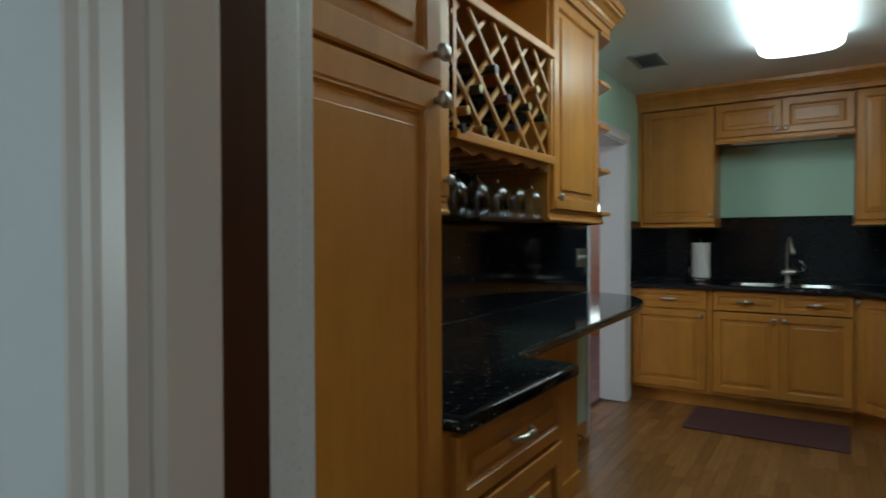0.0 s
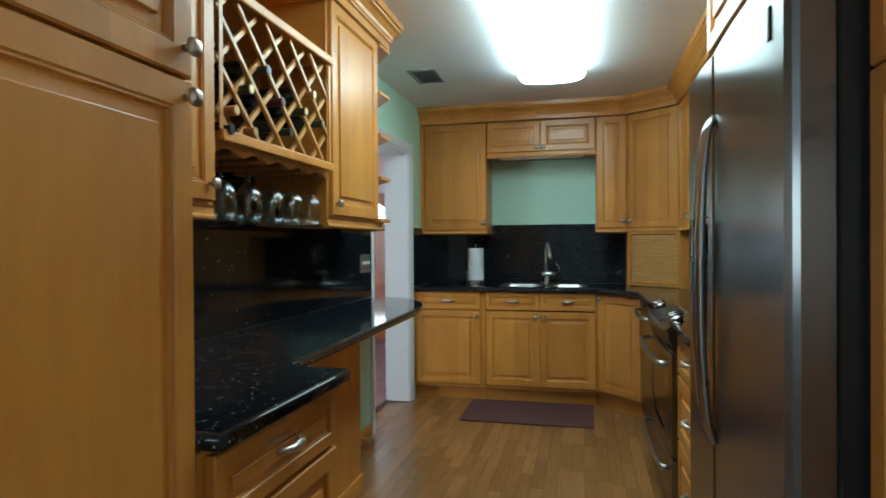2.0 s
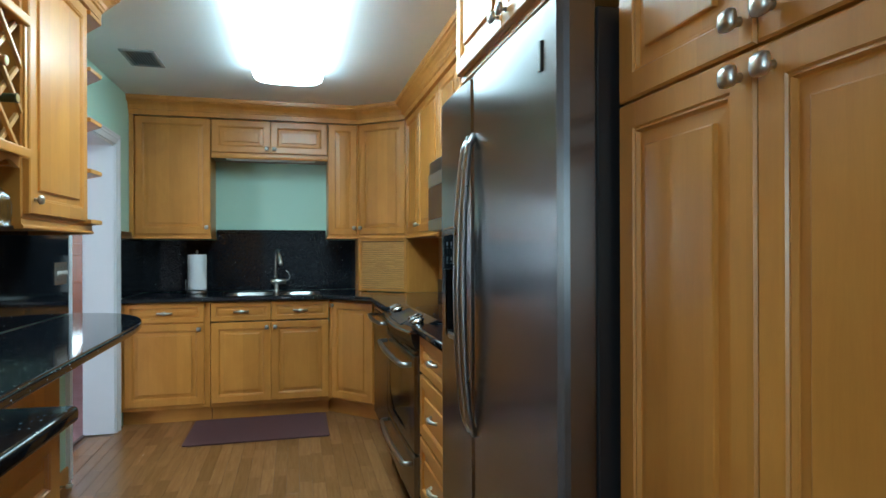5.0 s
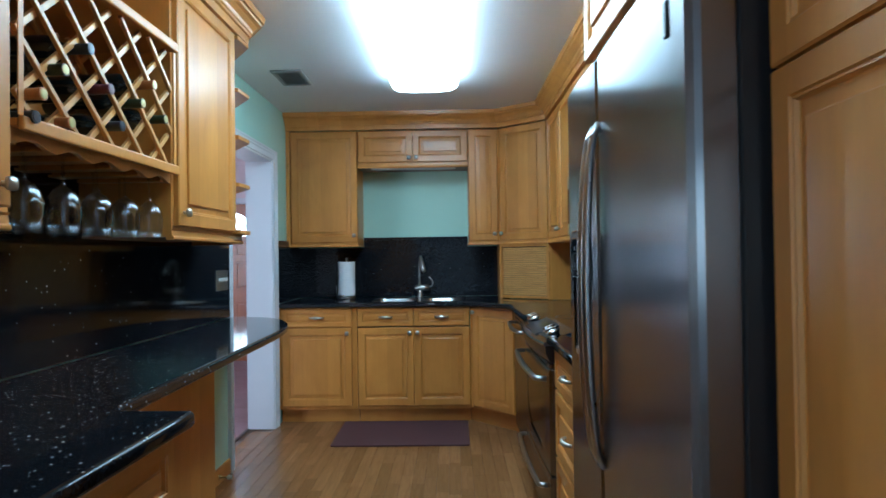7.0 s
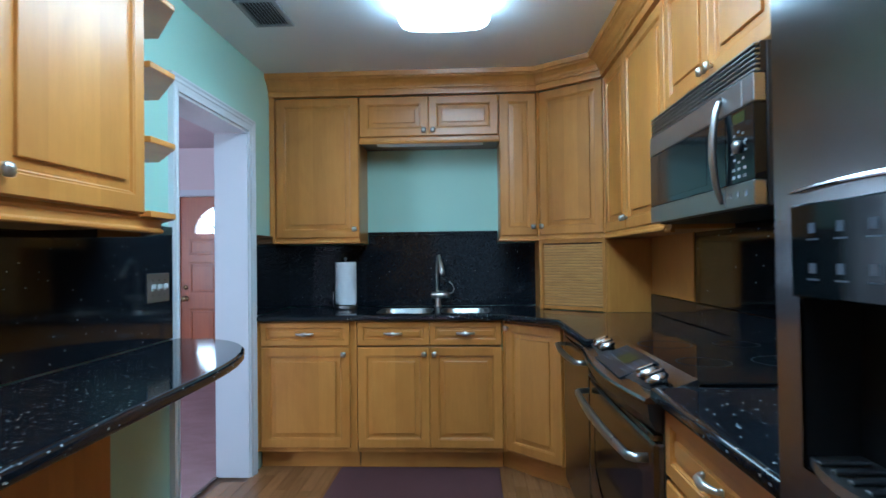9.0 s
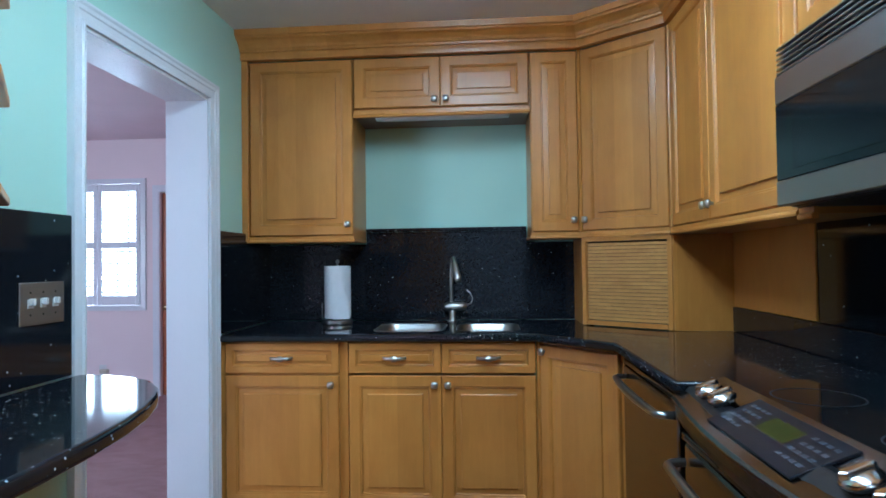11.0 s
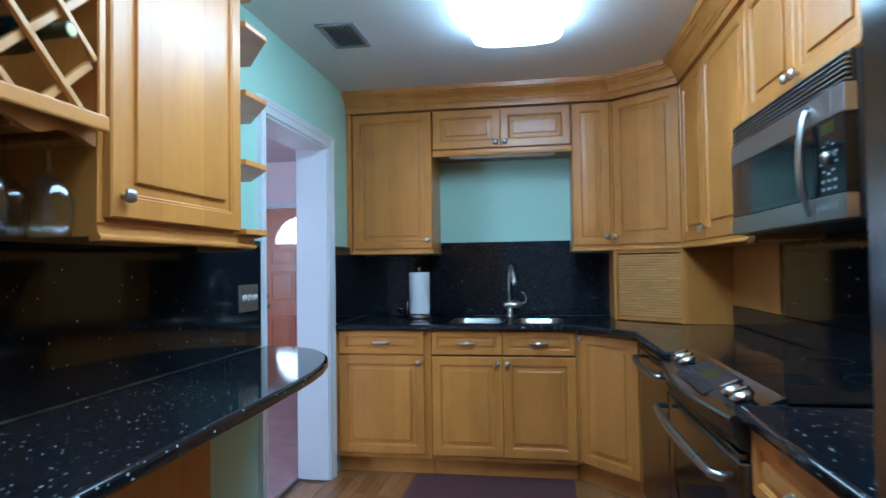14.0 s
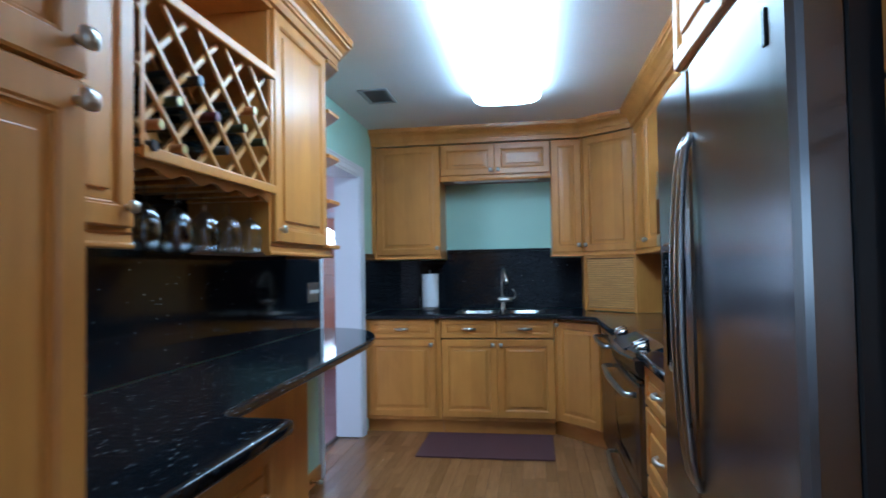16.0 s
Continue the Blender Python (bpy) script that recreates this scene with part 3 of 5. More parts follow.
# granite on the walls
part("back_panel", box(LW + 0.0005, LW + 0.012, 1.642, 2.41, 1.3855, 1.56, 0.0), SPLASH, None, "polished black speckled granite behind the hanging glasses", kind="structure")
part("backsplash", box(LW + 0.0005, LW + 0.02, 1.075, 3.804, 0.916, 1.385, 0.0015), SPLASH, None, "polished black speckled granite splash above the bar counter", kind="structure")
part("backsplash", box(LW + 0.0005, LW + 0.02, 4.792, BW - 0.001, 0.916, 1.39, 0.0015), SPLASH, None, "polished black speckled granite splash beside the sink run", kind="structure")
part("backsplash", box(LW + 0.021, 0.86, BW - 0.02, BW - 0.0005, 0.916, 1.335, 0.0), SPLASH, None, "polished black speckled granite splash behind the sink", kind="structure")
part("backsplash", box(-0.375, 0.505, BW - 0.032, BW - 0.0205, 0.9165, 1.40, 0.0), SPLASH, None, "raised granite splash with a ledge in the sink niche", kind="structure")
part("niche_ledge", box(-0.375, 0.505, BW - 0.05, BW - 0.0005, 1.4005, 1.42, 0.003), GRANITE, None, "narrow granite ledge in the sink niche", kind="structure")
part("backsplash", box(RW - 0.075, RW - 0.0005, 2.22, 4.165, 1.022, 1.60, 0.0), SPLASH, None, "black granite panel behind the range", kind="structure")
part("wood_splash", box(RW - 0.08, RW - 0.0005, 4.168, 4.815, 1.022, 1.36, 0.0), WOOD, None, "honey maple panel on the wall beside the corner cabinet", kind="structure")
part("backsplash", box(RW - 0.088, RW - 0.0005, 2.22, 4.815, 0.916, 1.02, 0.002), SPLASH, None, "low black granite upstand behind the range counter", kind="structure")


# ---- counters ----
def slab(name, rings, z0, z1, label, r=0.012):
    """A stone top from an outline and holes, with rounded edges."""
    cu = bpy.data.curves.new(name, "CURVE")
    cu.dimensions, cu.fill_mode = "2D", "BOTH"
    cu.extrude, cu.bevel_depth, cu.bevel_resolution, cu.offset = (z1 - z0) / 2 - r, r, 3, -r
    for ring in rings:
        sp = cu.splines.new("POLY")
        sp.points.add(len(ring) - 1)
        for p, (x, y) in zip(sp.points, ring):
            p.co = (x, y, 0, 1)
        sp.use_cyclic_u = True
    tmp = bpy.data.objects.new(name, cu)
    me = bpy.data.meshes.new_from_object(tmp)
    bpy.data.objects.remove(tmp)
    me.materials.clear()
    me.materials.append(GRANITE)
    ob = new(name, me)
    ob.matrix_basis = pose(0, 0, (z0 + z1) / 2)
    return tagged(ob, label, "countertop")


def arc(cx, cy, r, a0, a1, n):
    return [(cx + r * math.cos(radians(a0 + (a1 - a0) * k / n)), cy + r * math.sin(radians(a0 + (a1 - a0) * k / n))) for k in range(n + 1)]


def rrect(x0, x1, y0, y1, r, n=6):
    return arc(x1 - r, y1 - r, r, 0, 90, n) + arc(x0 + r, y1 - r, r, 90, 180, n) + arc(x0 + r, y0 + r, r, 180, 270, n) + arc(x1 - r, y0 + r, r, 270, 360, n)


TOP0, TOP1 = 0.878, 0.914
bar = [(LW + 0.022, 1.077), (-0.215, 1.077)] + arc(-0.225, 1.655, 0.02, 0, 90, 4) + [(-0.36, 1.68)] + arc(-0.36, 1.72, 0.04, 270, 180, 4)
bar += [(-0.41, 1.95), (-0.435, 3.05)] + [(-0.445, 3.20), (-0.462, 3.33), (-0.49, 3.45), (-0.53, 3.56), (-0.585, 3.66), (-0.655, 3.745), (-0.74, 3.80), (-0.83, 3.828), (LW + 0.022, 3.832)]
bar_top = slab("bar_countertop", [bar], TOP0, TOP1, "polished black speckled granite bar top with a stepped, rounded end")
B1 = (-0.245, 0.075, 4.87, 5.22)
B2 = (0.145, 0.43, 4.87, 5.19)
main = [(LW + 0.022, BW - 0.034), (LW + 0.022, 4.775), (0.49, 4.765), (0.77, 4.465), (0.77, 3.725), (RW - 0.032, 3.725), (RW - 0.032, 4.815), (RW - 0.032, BW - 0.034)]
slab("sink_countertop", [main, rrect(*B1, 0.07), rrect(*B2, 0.07)], TOP0, TOP1, "polished black speckled granite top with two sink cut-outs")
slab("side_countertop", [[(0.77, 2.215), (RW - 0.032, 2.215), (RW - 0.032, 2.858), (0.77, 2.858)]], TOP0, TOP1, "polished black granite top between refrigerator and range")

# ---- base cabinets, sink run ----
FY = 4.80
DZ0, DZ1, WZ0_, WZ1_ = 0.733, 0.874, 0.138, 0.726
dep = BW - FY - 0.002
cabinet("base_cabinet", LW + 0.002, FY, 0, 0.600, dep, 0, TOP0 - 0.001, "honey maple base cabinet with one drawer and door beside the doorway",
        [("drawer_front", 0.03, 0.562, DZ0, DZ1, "handle", 0.296, 0.803), ("door", 0.03, 0.562, WZ0_, WZ1_, "knob", 0.527, 0.685)], toe=0.11)
cabinet("sink_cabinet", -0.348, FY, 0, 0.85, dep, 0, 0.70, "honey maple sink cabinet with two drawer fronts and two doors",
        [("drawer_front", 0.004, 0.425, DZ0, DZ1, "handle", 0.214, 0.803), ("drawer_front", 0.425, 0.846, DZ0, DZ1, "handle", 0.636, 0.803),
         ("door", 0.004, 0.425, WZ0_, WZ1_, "knob", 0.395, 0.685), ("door", 0.425, 0.846, WZ0_, WZ1_, "knob", 0.455, 0.685)], toe=0.11)
# diagonal corner unit
ang = math.degrees(math.atan2(4.495 - FY, 0.80 - 0.505))
cw = math.hypot(0.80 - 0.505, FY - 4.495)
cc = thing("corner_base_cabinet", pose(0.505, FY, 0, 0, 0, ang), "honey maple diagonal corner base cabinet with one tall door", "cabinet")
part("body", prism([(0.0, 0.022), (cw, 0.022), (cw + 0.30, 0.33), (cw * 0.5, 0.70), (0.0, 0.42)], 0.11, TOP0 - 0.001), WOOD, cc)
part("toe_kick", box(-0.09, cw + 0.03, 0.085, 0.105, 0.0, 0.109), WOOD_H, cc)
fronts(cc, [("door", 0.012, cw - 0.012, 0.135, 0.865, "knob", 0.035, 0.835)], 0)

part("filler", prism([(-0.010, 0.004), (0.006, 0.002), (0.012, 0.0215), (-0.01, 0.0215)], 0.125, TOP0 - 0.002), WOOD, cc)

# ---- range side ----
RX = 0.80
cabinet("drawer_cabinet", RX, 2.850, -90, 0.64, RW - RX - 0.002, 0, TOP0 - 0.001, "honey maple cabinet with three stacked drawers next to the range",
        [("drawer_front", 0.004, 0.632, 0.70, 0.868, "handle", 0.30, 0.79), ("drawer_front", 0.004, 0.632, 0.42, 0.69, "handle", 0.30, 0.56),
         ("drawer_front", 0.004, 0.632, 0.135, 0.41, "handle", 0.30, 0.27)], toe=0.11)

# ---- wall cabinets, sink run ----
UY, UZ0, UZ1 = 5.10, 1.345, 2.275
ud = BW - UY - 0.002
cabinet("wall_cabinet", LW + 0.002, UY, 0, 0.568, ud, UZ0, UZ1, "honey maple wall cabinet with one tall raised-panel door",
        [("door", 0.032, 0.567, 1.375, UZ1 - 0.005, "knob", 0.540, 1.43)])
part("filler", box(LW + 0.001, LW + 0.033, UY - 0.022, UY - 0.0005, UZ0 + 0.002, UZ1 - 0.002, 0.002), WOOD, None, "honey maple filler strip between cabinet and wall", kind="structure")
cabinet("wall_cabinet", -0.378, UY, 0, 0.888, ud, 1.984, UZ1, "short honey maple wall cabinet with two doors above the sink niche",
        [("door", 0.003, 0.444, 2.015, UZ1 - 0.005, "knob", 0.415, 2.05), ("door", 0.444, 0.885, 2.015, UZ1 - 0.005, "knob", 0.473, 2.05)])
cabinet("wall_cabinet", 0.512, UY, 0, 0.235, ud, UZ0, UZ1, "narrow honey maple wall cabinet beside the corner unit",
        [("door", 0.003, 0.232, 1.375, UZ1 - 0.005, "knob", 0.205, 1.43)])
ua = math.degrees(math.atan2(4.82 - UY, 1.10 - 0.752))
uw = math.hypot(1.10 - 0.752, UY - 4.82)
uc = thing("corner_wall_cabinet", pose(0.752, UY, UZ0, 0, 0, ua), "honey maple diagonal corner wall cabinet with one tall door", "cabinet")
ca, sa = math.cos(radians(-ua)), math.sin(radians(-ua))


def loc(x, y):
    """World place to the corner unit's own axes."""
    dx, dy = x - 0.752, y - UY
    return (dx * ca - dy * sa, dx * sa + dy * ca)


corner = [loc(0.7535, UY + 0.027), loc(1.10 + 0.022, 4.83), loc(RW - 0.002, 4.83), loc(RW - 0.002, BW - 0.002), loc(0.7535, BW - 0.002)]
part("body", prism(corner, 0, UZ1 - UZ0), WOOD, uc)
part("filler", prism([(-0.010, 0.003), (0.004, 0.001), (0.008, 0.0215), (-0.006, 0.0215)], 0.03, UZ1 - UZ0), WOOD, uc)
part("filler", prism([(uw - 0.004, 0.001), (uw + 0.006, 0.003), (uw + 0.006, 0.0215), (uw - 0.008, 0.0215)], 0.03, UZ1 - UZ0), WOOD, uc)
fronts(uc, [("door", 0.008, uw - 0.008, 1.375, UZ1 - 0.005, "knob", 0.03, 1.43)], UZ0)
# appliance garage under it
ag = thing("appliance_garage", pose(0.752, UY, TOP1 + 0.001, 0, 0, ua), "honey maple appliance garage with a ribbed roll-up shutter", "cabinet")
gh = UZ0 - TOP1 - 0.005
part("side", prism([loc(1.09, 4.835), loc(1.11, 4.822), loc(RW - 0.002, 4.822), loc(RW - 0.002, 4.84)], 0, gh), WOOD, ag)
part("side", prism([loc(0.756, UY + 0.005), loc(0.776, UY - 0.012), loc(0.776, BW - 0.036), loc(0.756, BW - 0.036)], 0, gh), WOOD, ag)
fr = box(0.0, 0.022, 0.0, 0.03, 0, gh, 0.001)
box(uw - 0.022, uw, 0.0, 0.03, 0, gh, 0.001, fr)
box(0.022, uw - 0.022, 0.0, 0.03, gh - 0.02, gh, 0.001, fr)
part("frame", fr, WOOD, ag)
shut = part("shutter", box(0.022, uw - 0.022, 0.022, 0.026, 0.026, gh - 0.02), GAP, ag, "ribbed pale maple tambour")
nsl = 22
pitch = (gh - 0.055) / nsl
slat = part("slat", box(0.0242, uw - 0.0242, -0.005, 0.004, -pitch / 2 + 0.0009, pitch / 2 - 0.0009, 0.0022), WOOD_PALE, shut)
slat.matrix_basis = pose(0, 0.017, 0.037)
for k in range(1, nsl):
    s_ = new("slat", slat.data)
    s_.parent, s_.matrix_basis = shut, pose(0, 0.017, 0.037 + k * pitch)
part("pull_bar", box(0.024, uw - 0.024, 0.004, 0.02, 0.002, 0.026, 0.003), WOOD, ag)

# wall cabinets along the range wall
RUX = 1.10
rd = RW - RUX - 0.002
cabinet("wall_cabinet", RUX, 4.818, -90, 1.082, rd, UZ0, UZ1, "honey maple wall cabinet with a narrow and wide door by microwave",
        [("door", 0.012, 0.455, 1.375, UZ1 - 0.005, "knob", 0.428, 1.43), ("door", 0.455, 1.078, 1.375, UZ1 - 0.005, "knob", 0.485, 1.43)])
cabinet("wall_cabinet", RUX, 3.734, -90, 0.874, rd, 1.785, UZ1, "short honey maple wall cabinet with two doors above the microwave",
        [("door", 0.004, 0.437, 1.80, UZ1 - 0.005, "knob", 0.407, 1.84), ("door", 0.437, 0.870, 1.80, UZ1 - 0.005, "knob", 0.467, 1.84)])
cabinet("wall_cabinet", RUX + 0.012, 2.858, -90, 0.646, rd - 0.012, UZ0, UZ1, "honey maple wall cabinet next to the refrigerator",
        [("door", 0.004, 0.323, 1.375, UZ1 - 0.005, "knob", 0.030, 1.43), ("door", 0.323, 0.642, 1.375, UZ1 - 0.005, "knob", 0.351, 1.43)])
cabinet("fridge_cabinet", 0.80, 2.205, -90, 0.975, RW - 0.80 - 0.002, 1.83, UZ1, "deep honey maple cabinet with two doors above the refrigerator",
        [("door", 0.01, 0.483, 1.85, UZ1 - 0.005, "knob", 0.452, 1.89), ("door", 0.483, 0.965, 1.85, UZ1 - 0.005, "knob", 0.514, 1.89)])
# tall pantry
PX = 0.86
cabinet("pantry_cabinet", PX, 1.234, -90, 0.72, RW - PX - 0.002, 0, UZ1, "tall honey maple pantry with four raised-panel doors",
        [("door", 0.006, 0.358, 0.12, 1.526, "knob", 0.328, 1.492), ("door", 0.358, 0.710, 0.12, 1.526, "knob", 0.388, 1.492),
         ("door", 0.006, 0.358, 1.529, 2.27, "knob", 0.328, 1.570), ("door", 0.358, 0.710, 1.529, 2.27, "knob", 0.388, 1.570)], toe=0.1)

# ---- bar side ----
TX = -0.25
cabinet("tall_cabinet", TX, 0.525, 90, 0.543, TX - LW - 0.002, 0, 2.275, "tall honey maple cabinet with a lower and an upper door",
        [("door", 0.005, 0.530, 0.12, 1.537, "knob", 0.508, 1.505), ("door", 0.005, 0.530, 1.541, 2.27, "knob", 0.508, 1.59)], toe=0.1)
cabinet("bar_base_cabinet", -0.24, 1.072, 90, 0.60, -0.24 - LW - 0.024, 0, TOP0 - 0.001, "honey maple bar cabinet with a drawer and deep drawers below",
        [("drawer_front", 0.02, 0.565, 0.72, 0.868, "handle", 0.30, 0.80), ("drawer_front", 0.02, 0.565, 0.43, 0.71, "handle", 0.30, 0.63),
         ("drawer_front", 0.02, 0.565, 0.135, 0.42, "handle", 0.30, 0.34)], toe=0.1)
sb = thing("shallow_bar_cabinet", pose(-0.70, 1.675, 0, 0, 0, 90), "shallow plain honey maple cabinet under the bar overhang", "cabinet")
part("body", box(0.0005, 1.32, 0.0, -0.70 - LW - 0.024 + 0.02, 0.0, TOP0 - 0.001, 0.0015), WOOD, sb)
part("baseboard", box(0.0005, 1.325, -0.014, -0.0005, 0.0, 0.09, 0.004), WOOD_H, sb, "narrow maple skirting")
part("baseboard", box(LW + 0.0005, LW + 0.014, 3.0, 3.83, 0.0, 0.09, 0.004), WOOD_Y, None, "honey maple baseboard by the doorway", kind="structure")

BX, BZ0, BZ1 = -0.59, 1.335, 2.275
bd = BX - LW - 0.002
cabinet("wall_cabinet", BX, 1.072, 90, 0.568, bd, BZ0, BZ1, "narrow honey maple wall cabinet between pantry and wine rack",
        [("door", 0.02, 0.55, 1.375, BZ1 - 0.005, "knob", 0.522, 1.425)])
cabinet("wall_cabinet", BX, 2.412, 90, 0.588, bd, BZ0, BZ1, "honey maple wall cabinet between wine rack and corner shelves",
        [("door", 0.015, 0.575, 1.375, BZ1 - 0.005, "knob", 0.05, 1.425)])

# ---- crown and rail mouldings ----
def level(x, y, w):
    return (x, y, w)


CROWN = [(-0.0275, -0.0095), (0.010, -0.0095), (0.012, 0.012), (0.012, 0.035), (0.022, 0.04), (0.024, 0.052), (0.030, 0.058), (0.036, 0.075), (0.056, 0.098), (0.074, 0.108), (0.077, 0.118), (0.088, 0.122), (0.093, 0.158), (-0.0275, 0.158)]


def crown(path, z, label):
    return part("crown_moulding", sweep(path, [(o * 0.92 if o > 0 else o, z + w * 0.778) for o, w in CROWN], level), WOOD, None, label, kind="structure")


CZ = CEIL - 0.1235
crown([(LW + 0.001, UY - 0.022), (0.745, UY - 0.022), (1.092, 4.808), (1.092, 2.207), (0.80, 2.207), (0.80, 1.236)], CZ, "stepped honey maple crown moulding up to the ceiling")

def crown_left(path):
    return crown(path, CZ, "stepped honey maple crown moulding above the bar cabinets")


crown_left([(BX, 1.07), (BX, 3.135), (-0.75, 3.355), (LW + 0.001, 3.355)])
crown_left([(TX, 0.53), (TX, 1.069), (BX - 0.1, 1.069)])
RAIL = [(-0.012, 0.0), (0.004, 0.0), (0.006, 0.006), (0.004, 0.012), (0.0, 0.016), (0.0, 0.03), (-0.012, 0.03)]


def rail(path, z=1.341):
    return part("light_rail", sweep(path, [(o + 0.004, z + w) for o, w in RAIL], level), WOOD, None, "honey maple light rail under the wall cabinets", kind="structure")


rail([(LW + 0.002, UY), (-0.384, UY), (-0.384, BW - 0.04)])
rail([(1.10, 3.736), (1.10, 3.665)], 1.329)
rail([(0.512, BW - 0.04), (0.512, UY), (0.752, UY), (1.10, 4.82), (1.10, 3.738)])
rail([(-0.375, UY), (0.511, UY)], 1.968)
# thin board added under the cabinet; its dark colour paints the soffit's shade
part("niche_soffit", box(-0.376, 0.509, UY + 0.03, BW - 0.034, 1.978, 1.9835), SHADE_WOOD, None, "maple soffit board above the sink niche, coloured dark for its shade", kind="structure")
ul = thing("under_cabinet_light", pose(0.07, UY + 0.055, 1.9775), "slim unlit white light bar fixed under the short wall cabinet", "under cabinet light")
part("housing", box(-0.34, 0.34, -0.02, 0.02, -0.014, 0.0, 0.003), WHITE_PLASTIC, ul)
part("lens", box(-0.31, 0.31, -0.012, 0.012, -0.018, -0.0142, 0.002), WHITE_PLASTIC, ul, "frosted lens strip")
RAIL = [(-0.034, 0.0), (-0.010, 0.0), (-0.006, 0.004), (-0.006, 0.010), (-0.012, 0.016), (-0.014, 0.034), (-0.008, 0.040), (-0.034, 0.040)]
rail([(BX - 0.012, 2.413), (BX - 0.012, 3.112), (-0.765, 3.326), (LW + 0.022, 3.326)], 1.3255)
rail([(BX - 0.012, 1.072), (BX - 0.012, 1.639)], 1.3255)

# ---- ceiling light ----
lf = thing("ceiling_light", pose(0.215, 2.94, CEIL), "long lit white acrylic wrap ceiling light", "ceiling light")
part("frame", box(-0.19, 0.19, -1.20, 1.20, -0.02, -0.0005, 0.004), WHITE_PLASTIC, lf)
bm = bmesh.new()
prof = [(-0.215, -0.021), (-0.215, -0.05), (-0.2, -0.075), (-0.165, -0.092), (-0.08, -0.1), (0.08, -0.1), (0.165, -0.092), (0.2, -0.075), (0.215, -0.05), (0.215, -0.021)]
rings = []
for y, k in ((-1.22, 0.72), (-1.215, 0.9), (-1.19, 1.0), (1.19, 1.0), (1.215, 0.9), (1.22, 0.72)):
    rings.append([bm.verts.new((x * (0.94 + 0.06 * k), y, -0.021 + (z + 0.021) * k)) for x, z in prof])
for a, b in zip(rings, rings[1:]):
    for i in range(len(prof) - 1):
        bm.faces.new((a[i], a[i + 1], b[i + 1], b[i]))
bm.faces.new(rings[0][::-1])
bm.faces.new(rings[-1])
bmesh.ops.recalc_face_normals(bm, faces=bm.faces)
for f in bm.faces:
    f.material_index = 0 if f.normal.z < -0.75 else 1
lens = part("diffuser", bm, DIFFUSER, lf, smooth=True)
lens.data.materials.append(DIFFUSER_SIDE)

# ---- refrigerator ----
FRX, FY0, FY1, FZ = 0.738, 1.238, 2.190, 1.745
fridge = thing("refrigerator", pose(FRX, FY1, 0, 0, 0, -90), "brushed stainless side-by-side refrigerator with a dispenser", "refrigerator")
W_ = FY1 - FY0
part("case", box(0.004, W_ - 0.004, 0.085, RW - FRX - 0.02, 0.02, FZ - 0.02, 0.004), BLACK_PLASTIC, fridge, "black refrigerator case")
part("kick_grille", box(0.01, W_ - 0.01, 0.05, 0.083, 0.01, 0.10, 0.003), BLACK_PLASTIC, fridge)
SPL = 0.378


def bowed(x0, x1, z0, z1, hole=None, sag=0.005):
    """A steel door bowed a little outwards, with softly rounded edges and, where told, a recess through its front."""
    bm = bmesh.new()
    xs = [x0, x0 + 0.004, x0 + 0.012] + [x0 + 0.012 + (x1 - x0 - 0.024) * k / 10 for k in range(1, 10)] + [x1 - 0.012, x1 - 0.004, x1]
    back = 0.08
    zs = [z0, z0 + 0.006] + ([hole[2], hole[3]] if hole else []) + [z1 - 0.006, z1]
    if hole:
        xs = sorted(set(xs) | {hole[0], hole[1]})
        xs = [x for x in xs if x in (hole[0], hole[1]) or min(abs(x - hole[0]), abs(x - hole[1])) > 0.008]
    def depth(x):
        e = min(x - x0, x1 - x)
        edge = 0.022 * (1 - min(1, e / 0.014)) ** 2
        u = (x - x0) / (x1 - x0) * 2 - 1
        return edge + sag * u * u
    g = [[bm.verts.new((x, depth(x) + (0.006 if z in (z0, z1) else 0), z)) for x in xs] for z in zs]
    for r in range(len(zs) - 1):
        for c in range(len(xs) - 1):
            if hole and zs[r] >= hole[2] - 1e-6 and zs[r + 1] <= hole[3] + 1e-6 and xs[c] >= hole[0] - 1e-6 and xs[c + 1] <= hole[1] + 1e-6:
                continue
            bm.faces.new((g[r][c], g[r][c + 1], g[r + 1][c + 1], g[r + 1][c]))
    bk = [bm.verts.new((x, back, z)) for x, z in ((x0, z0), (x1, z0), (x1, z1), (x0, z1))]
    bm.faces.new(bk)
    bm.faces.new([bk[0]] + g[0] + [bk[1]])
    bm.faces.new([bk[3]] + g[-1] + [bk[2]])
    bm.faces.new([bk[0]] + [row[0] for row in g] + [bk[3]])
    bm.faces.new([bk[1]] + [row[-1] for row in g] + [bk[2]])
    bmesh.ops.recalc_face_normals(bm, faces=bm.faces)
    return bm


D0, D1, DA, DB = 0.078, 0.306, 0.975, 1.298
fd = part("freezer_door", bowed(0.002, SPL - 0.004, 0.11, FZ, (D0, D1, DA, DB)), STEEL, fridge, "stainless freezer door with a dark dispenser")
pd = part("fridge_door", bowed(SPL + 0.004, W_ - 0.002, 0.11, FZ), STEEL, fridge)
rec = bmesh.new()
for a in (((D0, 0.006, DA), (D1, 0.006, DA), (D1, 0.075, DA), (D0, 0.075, DA)), ((D0, 0.006, DA), (D0, 0.006, DB), (D0, 0.075, DB), (D0, 0.075, DA)),
          ((D1, 0.006, DA), (D1, 0.006, DB), (D1, 0.075, DB), (D1, 0.075, DA)), ((D0, 0.075, DA), (D1, 0.075, DA), (D1, 0.075, DB), (D0, 0.075, DB))):
    rec.faces.new([rec.verts.new(p) for p in a])
part("dispenser_niche", rec, BLACK_PLASTIC, fd, "matt black dispenser recess")
